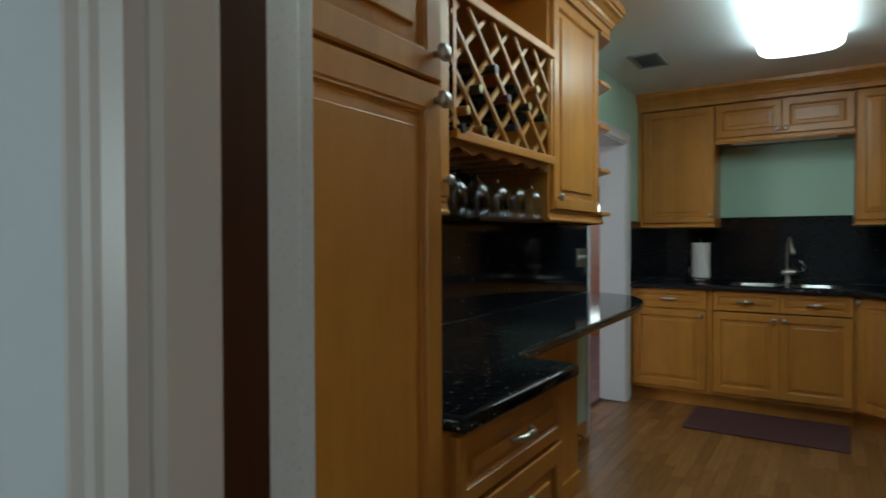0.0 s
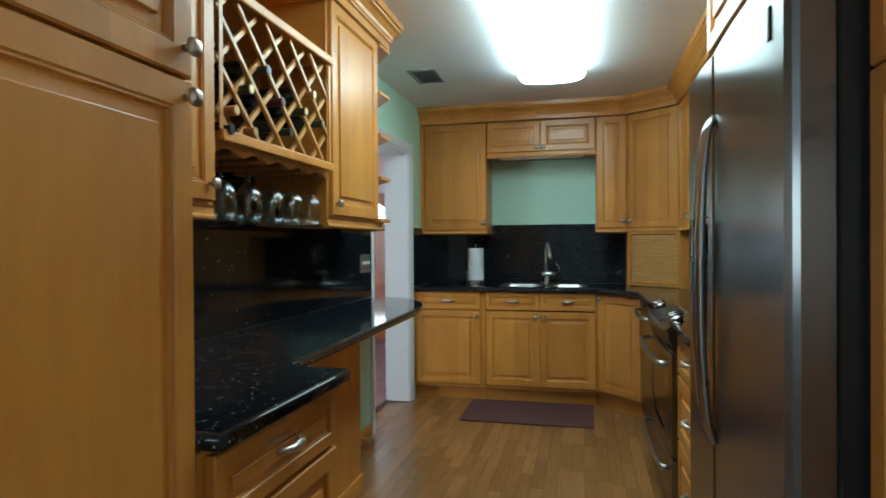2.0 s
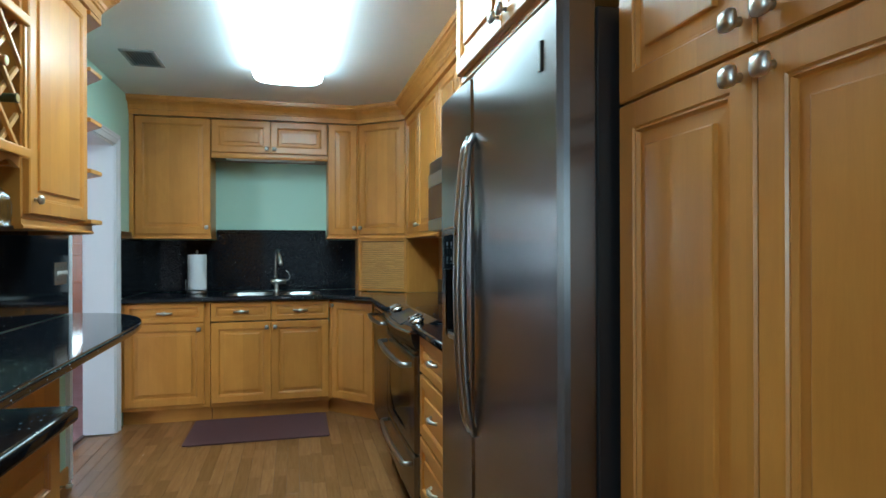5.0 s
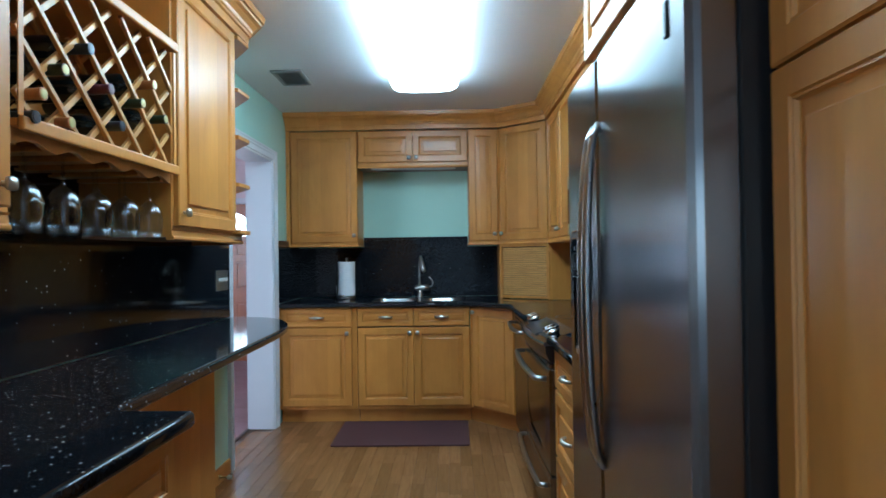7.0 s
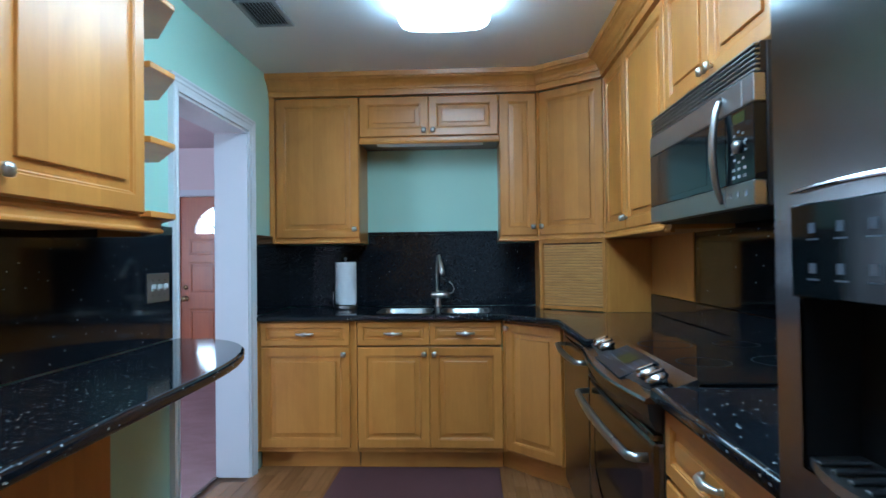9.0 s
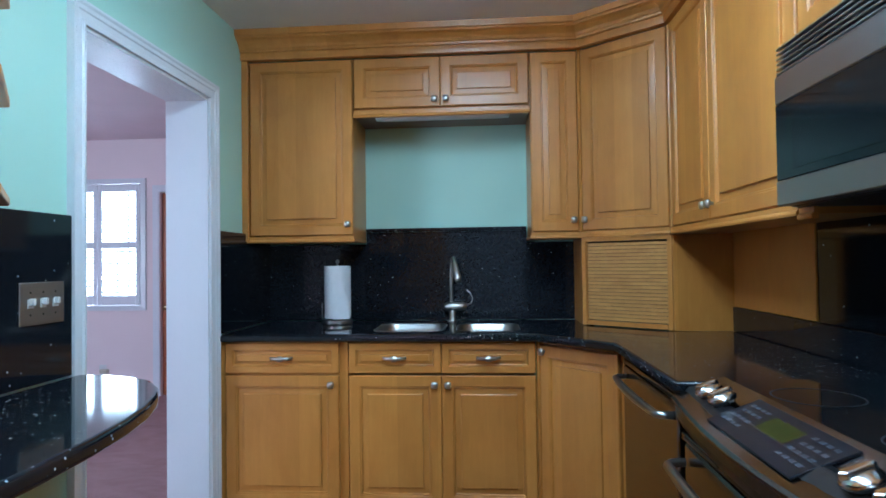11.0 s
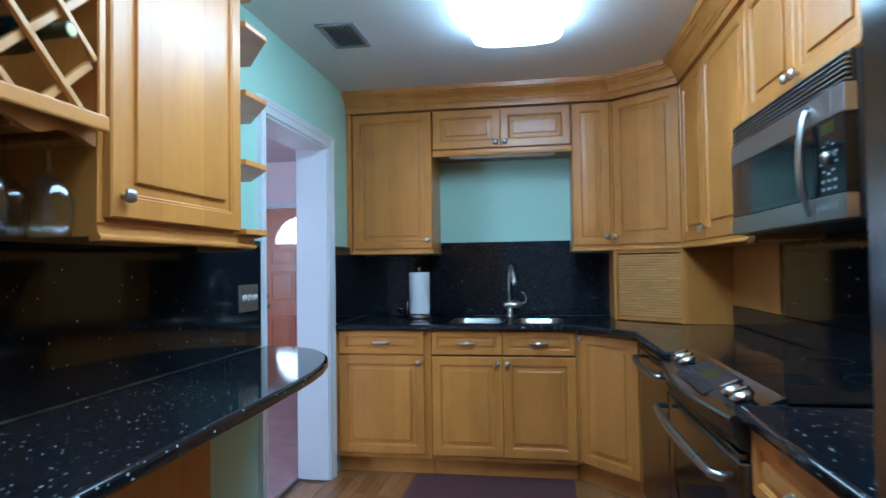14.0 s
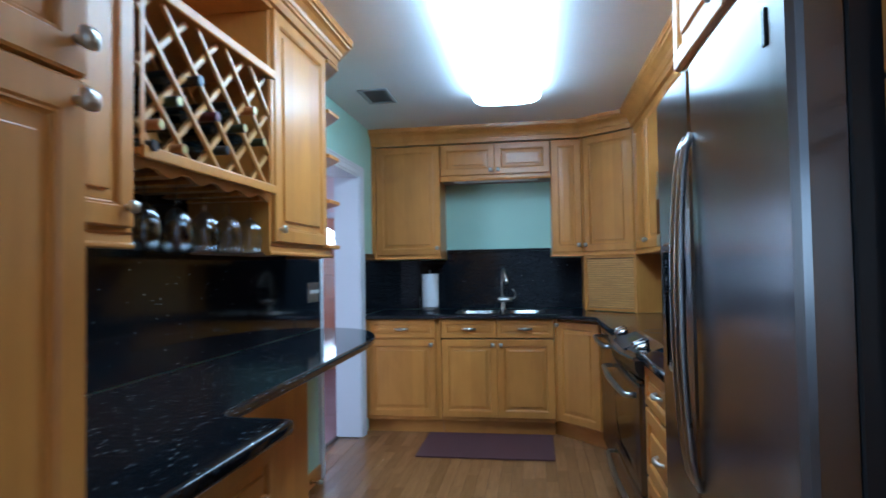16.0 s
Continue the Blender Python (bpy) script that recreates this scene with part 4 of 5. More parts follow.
part("control_panel", box(D0 - 0.012, D1 + 0.008, -0.002, 0.03, 1.187, DB + 0.005, 0.003), BLACK_GLASS, fd, "glossy black touch panel")
# bar added to draw the highlight along the steel groove over the panel
part("arch_glint", tube([(D0 - 0.02 + 0.275 * k / 12, 0.001 - 0.004 * math.sin(math.pi * k / 12), 1.3185 + 0.004 * math.sin(math.pi * k / 12)) for k in range(13)], [0.0008] + [0.0045] * 11 + [0.0008], 8, flat=0.6), GLINT_STEEL, fd, "thin bright curved bar drawn for the groove's glint")
part("paddle", box(D0 + 0.09, D1 - 0.09, 0.045, 0.06, 1.03, 1.18, 0.004), BLACK_PLASTIC, fd)
bm = prism([(D0, 0.074)] + [(D0 + (D1 - D0) * k / 8, 0.01 - 0.022 * math.sin(math.pi * k / 8)) for k in range(9)] + [(D1, 0.074)], DA + 0.001, DA + 0.014, 0.002)
part("drip_tray", bm, STEEL_SMOOTH, fd)
bm = bmesh.new()
for k in range(7):
    box(D0 + 0.03 + k * 0.03, D0 + 0.042 + k * 0.03, 0.0, 0.06, DA + 0.0145, DA + 0.019, 0.001, bm)
part("tray_grille", bm, BLACK_PLASTIC, fd)
for k in range(4):
    for r in range(2):
        x, z = D0 + 0.030 + k * 0.055, 1.272 - r * 0.048
        bm = box(x, x + 0.014, -0.0028, -0.0021, z - 0.006, z + 0.006)
        box(x - 0.004, x + 0.02, -0.0028, -0.0021, z - 0.0145, z - 0.0125, bm=bm)
        part("icon", bm, GREY_BUTTON, fd, "dim grey printed icon and bar")
part("badge", box(SPL + 0.484, SPL + 0.499, -0.001, 0.012, 1.612, 1.675, 0.002), BLACK_PLASTIC, pd, "small black maker's badge")


def fridge_handle(x, parent):
    z0, z1 = 0.735, 1.575
    pts = []
    for k in range(25):
        u = k / 24
        pts.append((x, 0.004 - 0.038 * math.sin(math.pi * u) ** 0.42, z0 + (z1 - z0) * u))
    return part("handle", tube(pts, [0.010 + 0.003 * math.sin(math.pi * k / 24) for k in range(25)], 12, flat=0.8), STEEL_SMOOTH, parent, "long bowed satin steel handle", smooth=True)


fridge_handle(SPL - 0.024, fd)
fridge_handle(SPL + 0.026, pd)


# ---- dishwasher ----
dw = thing("dishwasher", pose(0.795, 4.435, 0, 0, 0, -90), "stainless dishwasher with a bowed bar handle beside the range", "dishwasher")
DWW = 0.645
part("tub", box(0.004, DWW - 0.004, 0.045, 0.60, 0.08, 0.872), BLACK_PLASTIC, dw)
part("door", box(0.003, DWW - 0.003, 0.0, 0.044, 0.11, 0.838, 0.006, seg=2), STEEL, dw)
part("control_strip", prism([(0.003, 0.002), (DWW - 0.003, 0.002), (DWW - 0.003, 0.044), (0.003, 0.044)], 0.84, 0.862, 0.004), BLACK_GLASS, dw, "dark glossy control strip")
part("kick_plate", box(0.003, DWW - 0.003, 0.05, 0.06, 0.0, 0.105), BLACK_PLASTIC, dw)


def bow_handle(name, x0, x1, z, out, parent, r=0.012, sag=0.0, material=None):
    """A flattened bar bowed towards -y between two feet."""
    pts = [(x0, 0.0, z), (x0 + 0.004, -out * 0.55, z)]
    for k in range(13):
        u = k / 12
        pts.append((x0 + 0.02 + (x1 - x0 - 0.04) * u, -out * (0.78 + 0.22 * math.sin(math.pi * u)), z - sag * math.sin(math.pi * u)))
    pts += [(x1 - 0.004, -out * 0.55, z), (x1, 0.0, z)]
    rr = [r * 0.95] * 2 + [r * (0.9 + 0.25 * math.sin(math.pi * k / 12)) for k in range(13)] + [r * 0.95] * 2
    return part(name, tube(pts, rr, 12, flat=0.8), material or STEEL_SMOOTH, parent, "bowed satin steel bar handle", smooth=True)


bow_handle("handle", 0.04, DWW - 0.04, 0.80, 0.055, dw)

# ---- range ----
RGW = 0.853
rg = thing("range", pose(0.775, 3.718, 0, 0, 0, -90), "stainless slide-in electric range with a black glass cooktop", "range")
part("case", box(0.0, RGW, 0.032, 0.63, 0.02, 0.905, 0.003), BLACK_PLASTIC, rg, "black side panels and case")
od = part("oven_door", bowed(0.008, RGW - 0.008, 0.315, 0.765, (0.11, RGW - 0.11, 0.37, 0.66), 0.008), STEEL, rg, "stainless oven door with a dark window")
gbm = bmesh.new()
gv = [gbm.verts.new((x, 0.006, z)) for x, z in ((0.11, 0.37), (RGW - 0.11, 0.37), (RGW - 0.11, 0.66), (0.11, 0.66))]
gbm.faces.new(gv)
part("window", gbm, GREY_GLASS, od, "smoked oven glass")
for s in (0, 1):
    corner_bm = bmesh.new()
    x0 = 0.109 if s == 0 else RGW - 0.109
    d = 1 if s == 0 else -1
    pl = [(x0, 0.369), (x0 + d * 0.24, 0.369), (x0 + d * 0.16, 0.378), (x0 + d * 0.09, 0.400), (x0 + d * 0.04, 0.432), (x0, 0.48)]
    vs = [corner_bm.verts.new((x, 0.0035, z)) for x, z in pl]
    corner_bm.faces.new(vs)
    bmesh.ops.recalc_face_normals(corner_bm, faces=corner_bm.faces)
    part("window_corner", corner_bm, STEEL, od)
bow_handle("handle", 0.04, RGW - 0.04, 0.722, 0.062, od, 0.013)
part("vent_trim", box(0.008, RGW - 0.008, 0.004, 0.03, 0.772, 0.79, 0.002), STEEL, rg)
for k in range(3):
    part("vent_slot", box(0.03 + k * 0.275, 0.25 + k * 0.275, 0.0015, 0.0045, 0.777, 0.785, 0.001), BLACK_PLASTIC, rg)
dr = part("drawer", bowed(0.008, RGW - 0.008, 0.085, 0.305, None, 0.006), STEEL, rg, "stainless storage drawer")
bow_handle("handle", 0.05, RGW - 0.05, 0.262, 0.05, dr, 0.012)
# bulging black fascia below the sloped panel
bm = bmesh.new()
N = 16
prof = [(0.030, 0.795), (0.010, 0.80), (-0.006, 0.83), (-0.010, 0.868), (0.03, 0.905)]
rings = []
for k in range(N + 1):
    u = k / N
    b = 0.026 * math.sin(math.pi * u)
    rings.append([bm.verts.new((0.001 + (RGW - 0.002) * u, y - (b if 0 < i < 4 else 0), z)) for i, (y, z) in enumerate(prof)])
for a, b in zip(rings, rings[1:]):
    for i in range(len(prof) - 1):
        bm.faces.new((a[i], a[i + 1], b[i + 1], b[i]))
bm.faces.new(rings[0][::-1])
bm.faces.new(rings[-1])
bmesh.ops.recalc_face_normals(bm, faces=bm.faces)
part("fascia", bm, BLACK_PLASTIC, rg, "curved black fascia", smooth=False)
# sloped stainless control panel
bm = bmesh.new()
lo, hi = [], []
for k in range(N + 1):
    u = k / N
    b = 0.026 * math.sin(math.pi * u)
    x = 0.0005 + (RGW - 0.001) * u
    db = b * 0.378
    lo.append([bm.verts.new((x, -0.016 - b, 0.868 - db)), bm.verts.new((x, -0.018 - b, 0.876 - db)), bm.verts.new((x, -0.012 - b, 0.882 - db)), bm.verts.new((x, 0.115, 0.930)), bm.verts.new((x, 0.122, 0.922)), bm.verts.new((x, 0.10, 0.868))])
for a, b in zip(lo, lo[1:]):
    for i in range(6):
        bm.faces.new((a[i], a[(i + 1) % 6], b[(i + 1) % 6], b[i]))
bm.faces.new(lo[0][::-1])
bm.faces.new(lo[-1])
bmesh.ops.recalc_face_normals(bm, faces=bm.faces)
cp = part("control_panel", bm, STEEL, rg, "sloped stainless control panel")
slope = math.degrees(math.atan2(0.930 - 0.882, 0.115 + 0.012))


def on_panel(x, d):
    """A pose on the sloped panel, d metres up its slope from the front edge."""
    a = radians(slope)
    return pose(x, -0.012 + d * math.cos(a), 0.8828 + d * math.sin(a), slope)


for i, x in enumerate((0.115, 0.195, RGW - 0.155, RGW - 0.077)):
    k = part("knob", lathe([(0.0, 0.0), (0.024, 0.0), (0.025, 0.008), (0.031, 0.012), (0.032, 0.018), (0.028, 0.024), (0.016, 0.029), (0.0, 0.030)], 24), KNOB_STEEL, cp, "round satin steel burner knob",
             on_panel(x, 0.058), smooth=True)
    part("grip", prism([(-0.0105, -0.020), (0.0, -0.029), (0.0105, -0.020), (0.007, 0.020), (0.0, 0.028), (-0.007, 0.020)], 0.020, 0.036, 0.004), KNOB_STEEL, k)
a = radians(slope)
part("touch_panel", box(0.25, RGW - 0.25, -0.004, 0.116, 0.0, 0.0052, 0.001), PANEL_BLACK, cp, "black glass touch panel", on_panel(0, 0))
part("display", box(0.375, 0.485, 0.045, 0.092, 0.0052, 0.0058), DISPLAY, cp, "dim green clock display", on_panel(0, 0))
for r in range(4):
    for c in range(4):
        for x0 in (0.268, 0.505):
            part("button", box(x0 + c * 0.022, x0 + 0.014 + c * 0.022, 0.022 + r * 0.022, 0.030 + r * 0.022, 0.0052, 0.0058), GREY_BUTTON, cp, "small grey printed button", on_panel(0, 0))
ct = part("cooktop", box(-0.002, RGW + 0.002, 0.118, 0.632, 0.914, 0.922, 0.003), BLACK_GLASS, rg, "glossy black ceramic cooktop")
for x, y, r in ((0.20, 0.24, 0.09), (0.56, 0.24, 0.075), (0.20, 0.49, 0.075), (0.56, 0.49, 0.10)):
    part("burner_ring", lathe([(r, 0.0), (r, 0.0006), (r + 0.003, 0.0006), (r + 0.003, 0.0)], 40, m=pose(x, y, 0.922)), RING, ct, "faint grey burner ring")

# ---- microwave ----
MWW, MWH = 0.868, 0.415
mw = thing("microwave", pose(1.04, 3.725, 1.362, 0, 0, -90), "stainless and black over-the-range microwave", "microwave")
part("case", box(0.002, MWW - 0.002, 0.03, RW - 1.04 - 0.002, 0.0, MWH, 0.003), BLACK_PLASTIC, mw, "black case")
gr = part("vent_grille", box(0.004, MWW - 0.004, 0.016, 0.0295, MWH - 0.078, MWH - 0.002), BLACK_PLASTIC, mw, "black slotted vent grille")
for k in range(6):
    part("slat", box(0.004, MWW - 0.004, 0.0, 0.0158, MWH - 0.076 + k * 0.0128, MWH - 0.0698 + k * 0.0128, 0.0015), GREY_STEEL, gr, "thin grey steel slat")
part("top_band", box(0.002, 0.800, -0.004, 0.029, 0.262, MWH - 0.08, 0.003), GREY_STEEL, mw, "brushed steel band")
mdoor = part("door", box(0.002, 0.694, -0.003, 0.029, 0.067, 0.261, 0.002), BLACK_GLASS, mw, "glossy black glass door")
part("window", box(0.085, 0.56, -0.0042, -0.0032, 0.088, 0.235, 0.0), GREY_GLASS, mdoor, "grey meshed window")
part("bottom_band", box(0.002, 0.694, -0.005, 0.029, 0.002, 0.066, 0.003), GREY_STEEL, mw, "brushed steel band")
pts = [(0.672, -0.003, 0.022)] + [(0.672, -0.010 - 0.020 * math.sin(math.pi * k / 12) ** 0.7, 0.035 + 0.27 * k / 12) for k in range(13)] + [(0.672, -0.003, 0.318)]
part("handle", tube(pts, [0.009] + [0.009 + 0.003 * math.sin(math.pi * k / 12) for k in range(13)] + [0.009], 12, flat=0.75), STEEL_SMOOTH, mdoor, "bowed satin steel handle", smooth=True)
mp = part("control_panel", box(0.696, 0.862, -0.003, 0.029, 0.067, 0.261, 0.002), BLACK_GLASS, mw, "glossy black control panel")
part("side_trim", box(0.802, 0.864, -0.0035, 0.029, 0.2625, MWH - 0.08, 0.003), GREY_STEEL, mw)
part("bottom_keys", box(0.696, 0.862, -0.005, 0.029, 0.002, 0.066, 0.003), GREY_STEEL, mw, "brushed steel strip with keys")
part("display", box(0.745, 0.815, -0.0040, -0.0032, 0.225, 0.252), DISPLAY, mp, "dim yellow-green display")
part("dial", lathe([(0, 0), (0.018, 0), (0.017, 0.012), (0.0, 0.014)], 20, m=pose(0.778, -0.0032, 0.162, 90)), STEEL_SMOOTH, mp, "silver selector dial", smooth=True)
for k in range(10):
    an = radians(36 * k + 18)
    x, z = 0.778 + 0.043 * math.cos(an), 0.162 + 0.040 * math.sin(an)
    part("button", box(x - 0.007, x + 0.007, -0.0042, -0.0032, z - 0.003, z + 0.003), DIM_BUTTON, mp, "pale printed button")
for r in range(2):
    for c in range(3):
        x, z = 0.746 + c * 0.032, 0.104 - r * 0.020
        part("button", box(x - 0.009, x + 0.009, -0.0042, -0.0032, z - 0.004, z + 0.004), DIM_BUTTON, mp, "pale printed button")
for c in range(3):
    part("key", box(0.715 + c * 0.045, 0.735 + c * 0.045, -0.0062, -0.0052, 0.03, 0.044), DIM_BUTTON, mw, "small pale key")

# ---- wine rack unit ----
RY0, RY1 = 1.6415, 2.4105
RW_ = RY1 - RY0
rack = thing("wine_rack_cabinet", pose(BX, RY0, 0, 0, 0, 90), "open honey maple unit with wine lattice and stemware rails", "wine rack")
dpt = BX - LW - 0.003
part("bottom_shelf", box(0.001, RW_ - 0.001, 0.004, dpt, 1.562, 1.580, 0.001), WOOD_Y, rack)
part("top_shelf", box(0.001, RW_ - 0.001, 0.004, dpt, 1.990, 2.008, 0.001), WOOD_Y, rack)
part("bottom_rail", box(0.001, RW_ - 0.001, -0.012, 0.0035, 1.552, 1.586, 0.005, seg=2), WOOD_Y, rack)
part("top_rail", box(0.001, RW_ - 0.001, -0.012, 0.0035, 1.984, 2.018, 0.005, seg=2), WOOD_Y, rack)
part("back_panel", box(0.001, RW_ - 0.001, dpt - 0.012, dpt, 1.581, 1.989), WOOD_Y, rack)
part("back_panel", box(0.001, RW_ - 0.001, dpt - 0.012, dpt, 2.009, 2.2545), WOOD_Y, rack)
part("top_panel", box(0.001, RW_ - 0.001, 0.004, dpt, 2.255, 2.272), WOOD_Y, rack)
for x in (0.001, RW_ - 0.019):
    part("stile", box(x, x + 0.018, 0.0, 0.0035, 1.587, 1.983, 0.001), WOOD, rack)


def clip_slat(y0, slope_, z0=1.5875, z1=1.9825, pad=0.019):
    """Ends of a leaning slat inside the rack's frame."""
    pts = []
    for z in (z0, z1):
        pts.append((y0 + slope_ * (z - 1.59), z))
    (ya, za), (yb, zb) = pts
    lo_, hi_ = RY0 + pad, RY1 - pad
    out = []
    for y, z in ((ya, za), (yb, zb)):
        if y < lo_:
            y, z = lo_, 1.59 + (lo_ - y0) / slope_
        if y > hi_:
            y, z = hi_, 1.59 + (hi_ - y0) / slope_
        out.append((y, z))
    return out if z0 - 1e-6 <= min(out[0][1], out[1][1]) and max(out[0][1], out[1][1]) <= z1 + 1e-6 and abs(out[0][1] - out[1][1]) > 0.02 else None


for deep in (0.006, 0.272):
    for layer, slope_, starts in ((0, -1.12, [1.70 + 0.163 * k for k in range(0, 7)]), (1, 1.12, [1.436 + 0.168 * k for k in range(-1, 6)])):
        for y0 in starts:
            c = clip_slat(y0, slope_)
            if not c:
                continue
            (ya, za), (yb, zb) = c
            L = math.hypot(yb - ya, zb - za)
            yy = deep + layer * 0.0125
            hw = 0.0068 if layer == 0 else 0.0085
            bm = box(0, L, yy, yy + 0.012, -hw, hw, 0.0012, m=pose(ya - RY0, 0, za, 0, -math.degrees(math.atan2(zb - za, yb - ya)), 0))
            part("slat", bm, WOOD_PALE, rack, "pale maple lattice slat")

# scalloped stemware rails
NG = 5
for k in range(NG + 1):
    xc = 0.015 + k * (RW_ - 0.03) / NG
    w2 = 0.030
    x0, x1 = max(0.002, xc - w2), min(RW_ - 0.002, xc + w2)
    bm = box(x0, x1, 0.038, dpt - 0.03, 1.527, 1.535, 0.001)
    box(max(0.002, xc - 0.011), min(RW_ - 0.002, xc + 0.011), 0.0385, dpt - 0.03, 1.5352, 1.5615, 0.0, bm)
    part("stemware_rail", bm, WOOD, rack, "pale maple hanging rail")
bm = bmesh.new()
M = 60
top_, bot_ = [], []
for k in range(M + 1):
    x = 0.002 + (RW_ - 0.004) * k / M
    z = 1.533 - 0.009 * math.cos(2 * math.pi * NG * k / M)
    top_.append((bm.verts.new((x, 0.022, 1.5615)), bm.verts.new((x, 0.036, 1.5615))))
    bot_.append((bm.verts.new((x, 0.022, z)), bm.verts.new((x, 0.036, z))))
for k in range(M):
    a, b, c, d = bot_[k], bot_[k + 1], top_[k], top_[k + 1]
    bm.faces.new((a[0], b[0], d[0], c[0]))
    bm.faces.new((a[1], c[1], d[1], b[1]))
    bm.faces.new((a[0], a[1], b[1], b[0]))
    bm.faces.new((c[0], d[0], d[1], c[1]))
bmesh.ops.recalc_face_normals(bm, faces=bm.faces)
part("scalloped_rail", bm, WOOD_PALE, rack, "scalloped pale maple front rail")


# ---- wine bottles ----
def bottle(y, z, cap, cap_label, proud=0.0):
    b = thing("wine_bottle", pose(-0.572 + proud, y, z - 0.012, 0, 90, 0), f"dark wine bottle with {cap_label} foil lying in the rack", "wine bottle", "wine bottles in the lattice rack")
    L = 0.30
    part("body", lathe([(0.0, -L), (0.030, -L + 0.001), (0.037, -L + 0.008), (0.0375, -0.115), (0.034, -0.098), (0.022, -0.082), (0.0145, -0.068), (0.0138, -0.05), (0.0, -0.05)], 20), BOTTLE, b, smooth=True)
    part("foil", lathe([(0.0, -0.062), (0.0146, -0.062), (0.0142, -0.004), (0.0155, -0.003), (0.0155, 0.0), (0.0, 0.0)], 16), cap, b, f"{cap_label} foil capsule", smooth=False)
    part("seal", lathe([(0.0, 0.0002), (0.0125, 0.0002), (0.012, 0.0015), (0.0, 0.0018)], 14), CAP_END if cap is not CAP_BLACK and cap is not CAP_WINE else cap, b)


for y, z, cap, lab in ((1.70, 1.660, CAP_AMBER, "amber"), (1.803, 1.615, CAP_AMBER, "amber"), (1.78, 1.742, CAP_GREEN, "dark green"), (1.885, 1.830, CAP_BLACK, "black"),
                       (1.978, 1.749, CAP_WINE, "burgundy"), (2.034, 1.657, CAP_BLACK, "black"), (2.150, 1.753, CAP_GREEN, "dark green"), (2.222, 1.831, CAP_AMBER, "amber"),
                       (2.295, 1.737, CAP_GREEN, "dark green"), (1.675, 1.60, CAP_BLACK, "black")):
    bottle(y, z, cap, lab)


# ---- hanging wine glasses ----
def wine_glass(k):
    pr = [(0.0, 0.0), (0.034, 0.0), (0.034, -0.0015), (0.012, -0.004), (0.0045, -0.009), (0.0036, -0.02), (0.0036, -0.072), (0.006, -0.082), (0.022, -0.094), (0.036, -0.114), (0.0415, -0.14), (0.041, -0.17), (0.037, -0.208),
          (0.0363, -0.208), (0.0403, -0.17), (0.0408, -0.14), (0.0353, -0.115), (0.0212, -0.0952), (0.004, -0.085), (0.0, -0.0845)]
    return lathe([(r * k if z < -0.09 else r, z) for r, z in pr], 24)


first = thing("wine_glass", pose(0, 0, 0), "clear stemmed wine glass hanging upside down from the rack", "wine glass", "hanging wine glasses")
part("bowl", wine_glass(1.05), STEMWARE, first, smooth=True)
spots = []
for k in range(NG):
    yc = RY0 + 0.015 + (k + 0.5) * (RW_ - 0.03) / NG
    for r, x in enumerate((-0.645, -0.745, -0.84)):
        if (k, r) not in ((4, 2), (2, 2)):
            spots.append((x, yc))
for i, (x, y) in enumerate(spots):
    m = pose(x, y, 1.5375, 0, 0, 40 * i)
    if i == 0:
        first.matrix_basis = m
    else:
        copy_thing(first, m)

# ---- open end shelves ----
sh_poly = [(LW + 0.001, 3.0005), (BX + 0.008, 3.0005), (BX + 0.012, 3.135), (-0.745, 3.352), (LW + 0.001, 3.352)]
shelfu = thing("corner_shelf_unit", pose(0, 0, 0), "open honey maple end shelves with clipped corners", "shelf")
for z in (1.377, 1.592, 1.808, 2.022, 2.262):
    part("shelf", prism(sh_poly, z - 0.009, z + 0.009, 0.002, seg=1), WOOD_Y, shelfu)

# ---- sink, faucet, towel holder ----
sink = thing("sink", pose(0, 0, 0), "undermounted double bowl stainless steel sink", "sink")
for (x0, x1, y0, y1) in (B1, B2):
    bm = bmesh.new()
    rings = []
    for inset, z in ((-0.009, TOP1 + 0.0004), (-0.008, TOP1 + 0.0020), (-0.002, TOP1 + 0.0020), (0.003, TOP1 - 0.002), (0.005, TOP0 - 0.02), (0.012, 0.74), (0.04, 0.715), (0.11, 0.71)):
        rings.append([bm.verts.new((x, y, z)) for x, y in rrect(x0 + inset, x1 - inset, y0 + inset, y1 - inset, max(0.01, 0.07 - inset * 0.5))])
    for a_, b_ in zip(rings, rings[1:]):
        for i in range(len(a_)):
            j = (i + 1) % len(a_)
            bm.faces.new((a_[i], a_[j], b_[j], b_[i]))
    bm.faces.new(rings[-1])
    part("bowl", bm, STEEL_SMOOTH, sink, "satin stainless bowl", smooth=True)
    part("drain", lathe([(0.0, 0.0), (0.03, 0.0), (0.04, 0.003), (0.042, 0.0)], 20, m=pose((x0 + x1) / 2, (y0 + y1) / 2, 0.7105)), STEEL_SMOOTH, sink)

fx, fy = 0.10, 5.335
fc = thing("faucet", pose(fx, fy, TOP1 + 0.0005), "brushed nickel pull-out faucet standing behind the sink", "faucet")
part("base", lathe([(0, 0), (0.027, 0), (0.027, 0.006), (0.020, 0.010), (0.019, 0.06), (0.0, 0.06)], 20), NICKEL, fc, smooth=True)
part("valve", lathe([(0, -0.045), (0.014, -0.044), (0.024, -0.03), (0.026, 0.0), (0.022, 0.035), (0.020, 0.075), (0.0, 0.076)], 20, m=pose(0, 0, 0.078, 0, 90, 0)), NICKEL, fc, "horizontal valve body", smooth=True)
part("spout", tube([(-0.004, 0, 0.09), (-0.004, 0, 0.20), (-0.002, -0.005, 0.28), (0.004, -0.022, 0.325), (0.012, -0.05, 0.338)], [0.011, 0.010, 0.010, 0.011, 0.012], 12), NICKEL, fc, smooth=True)
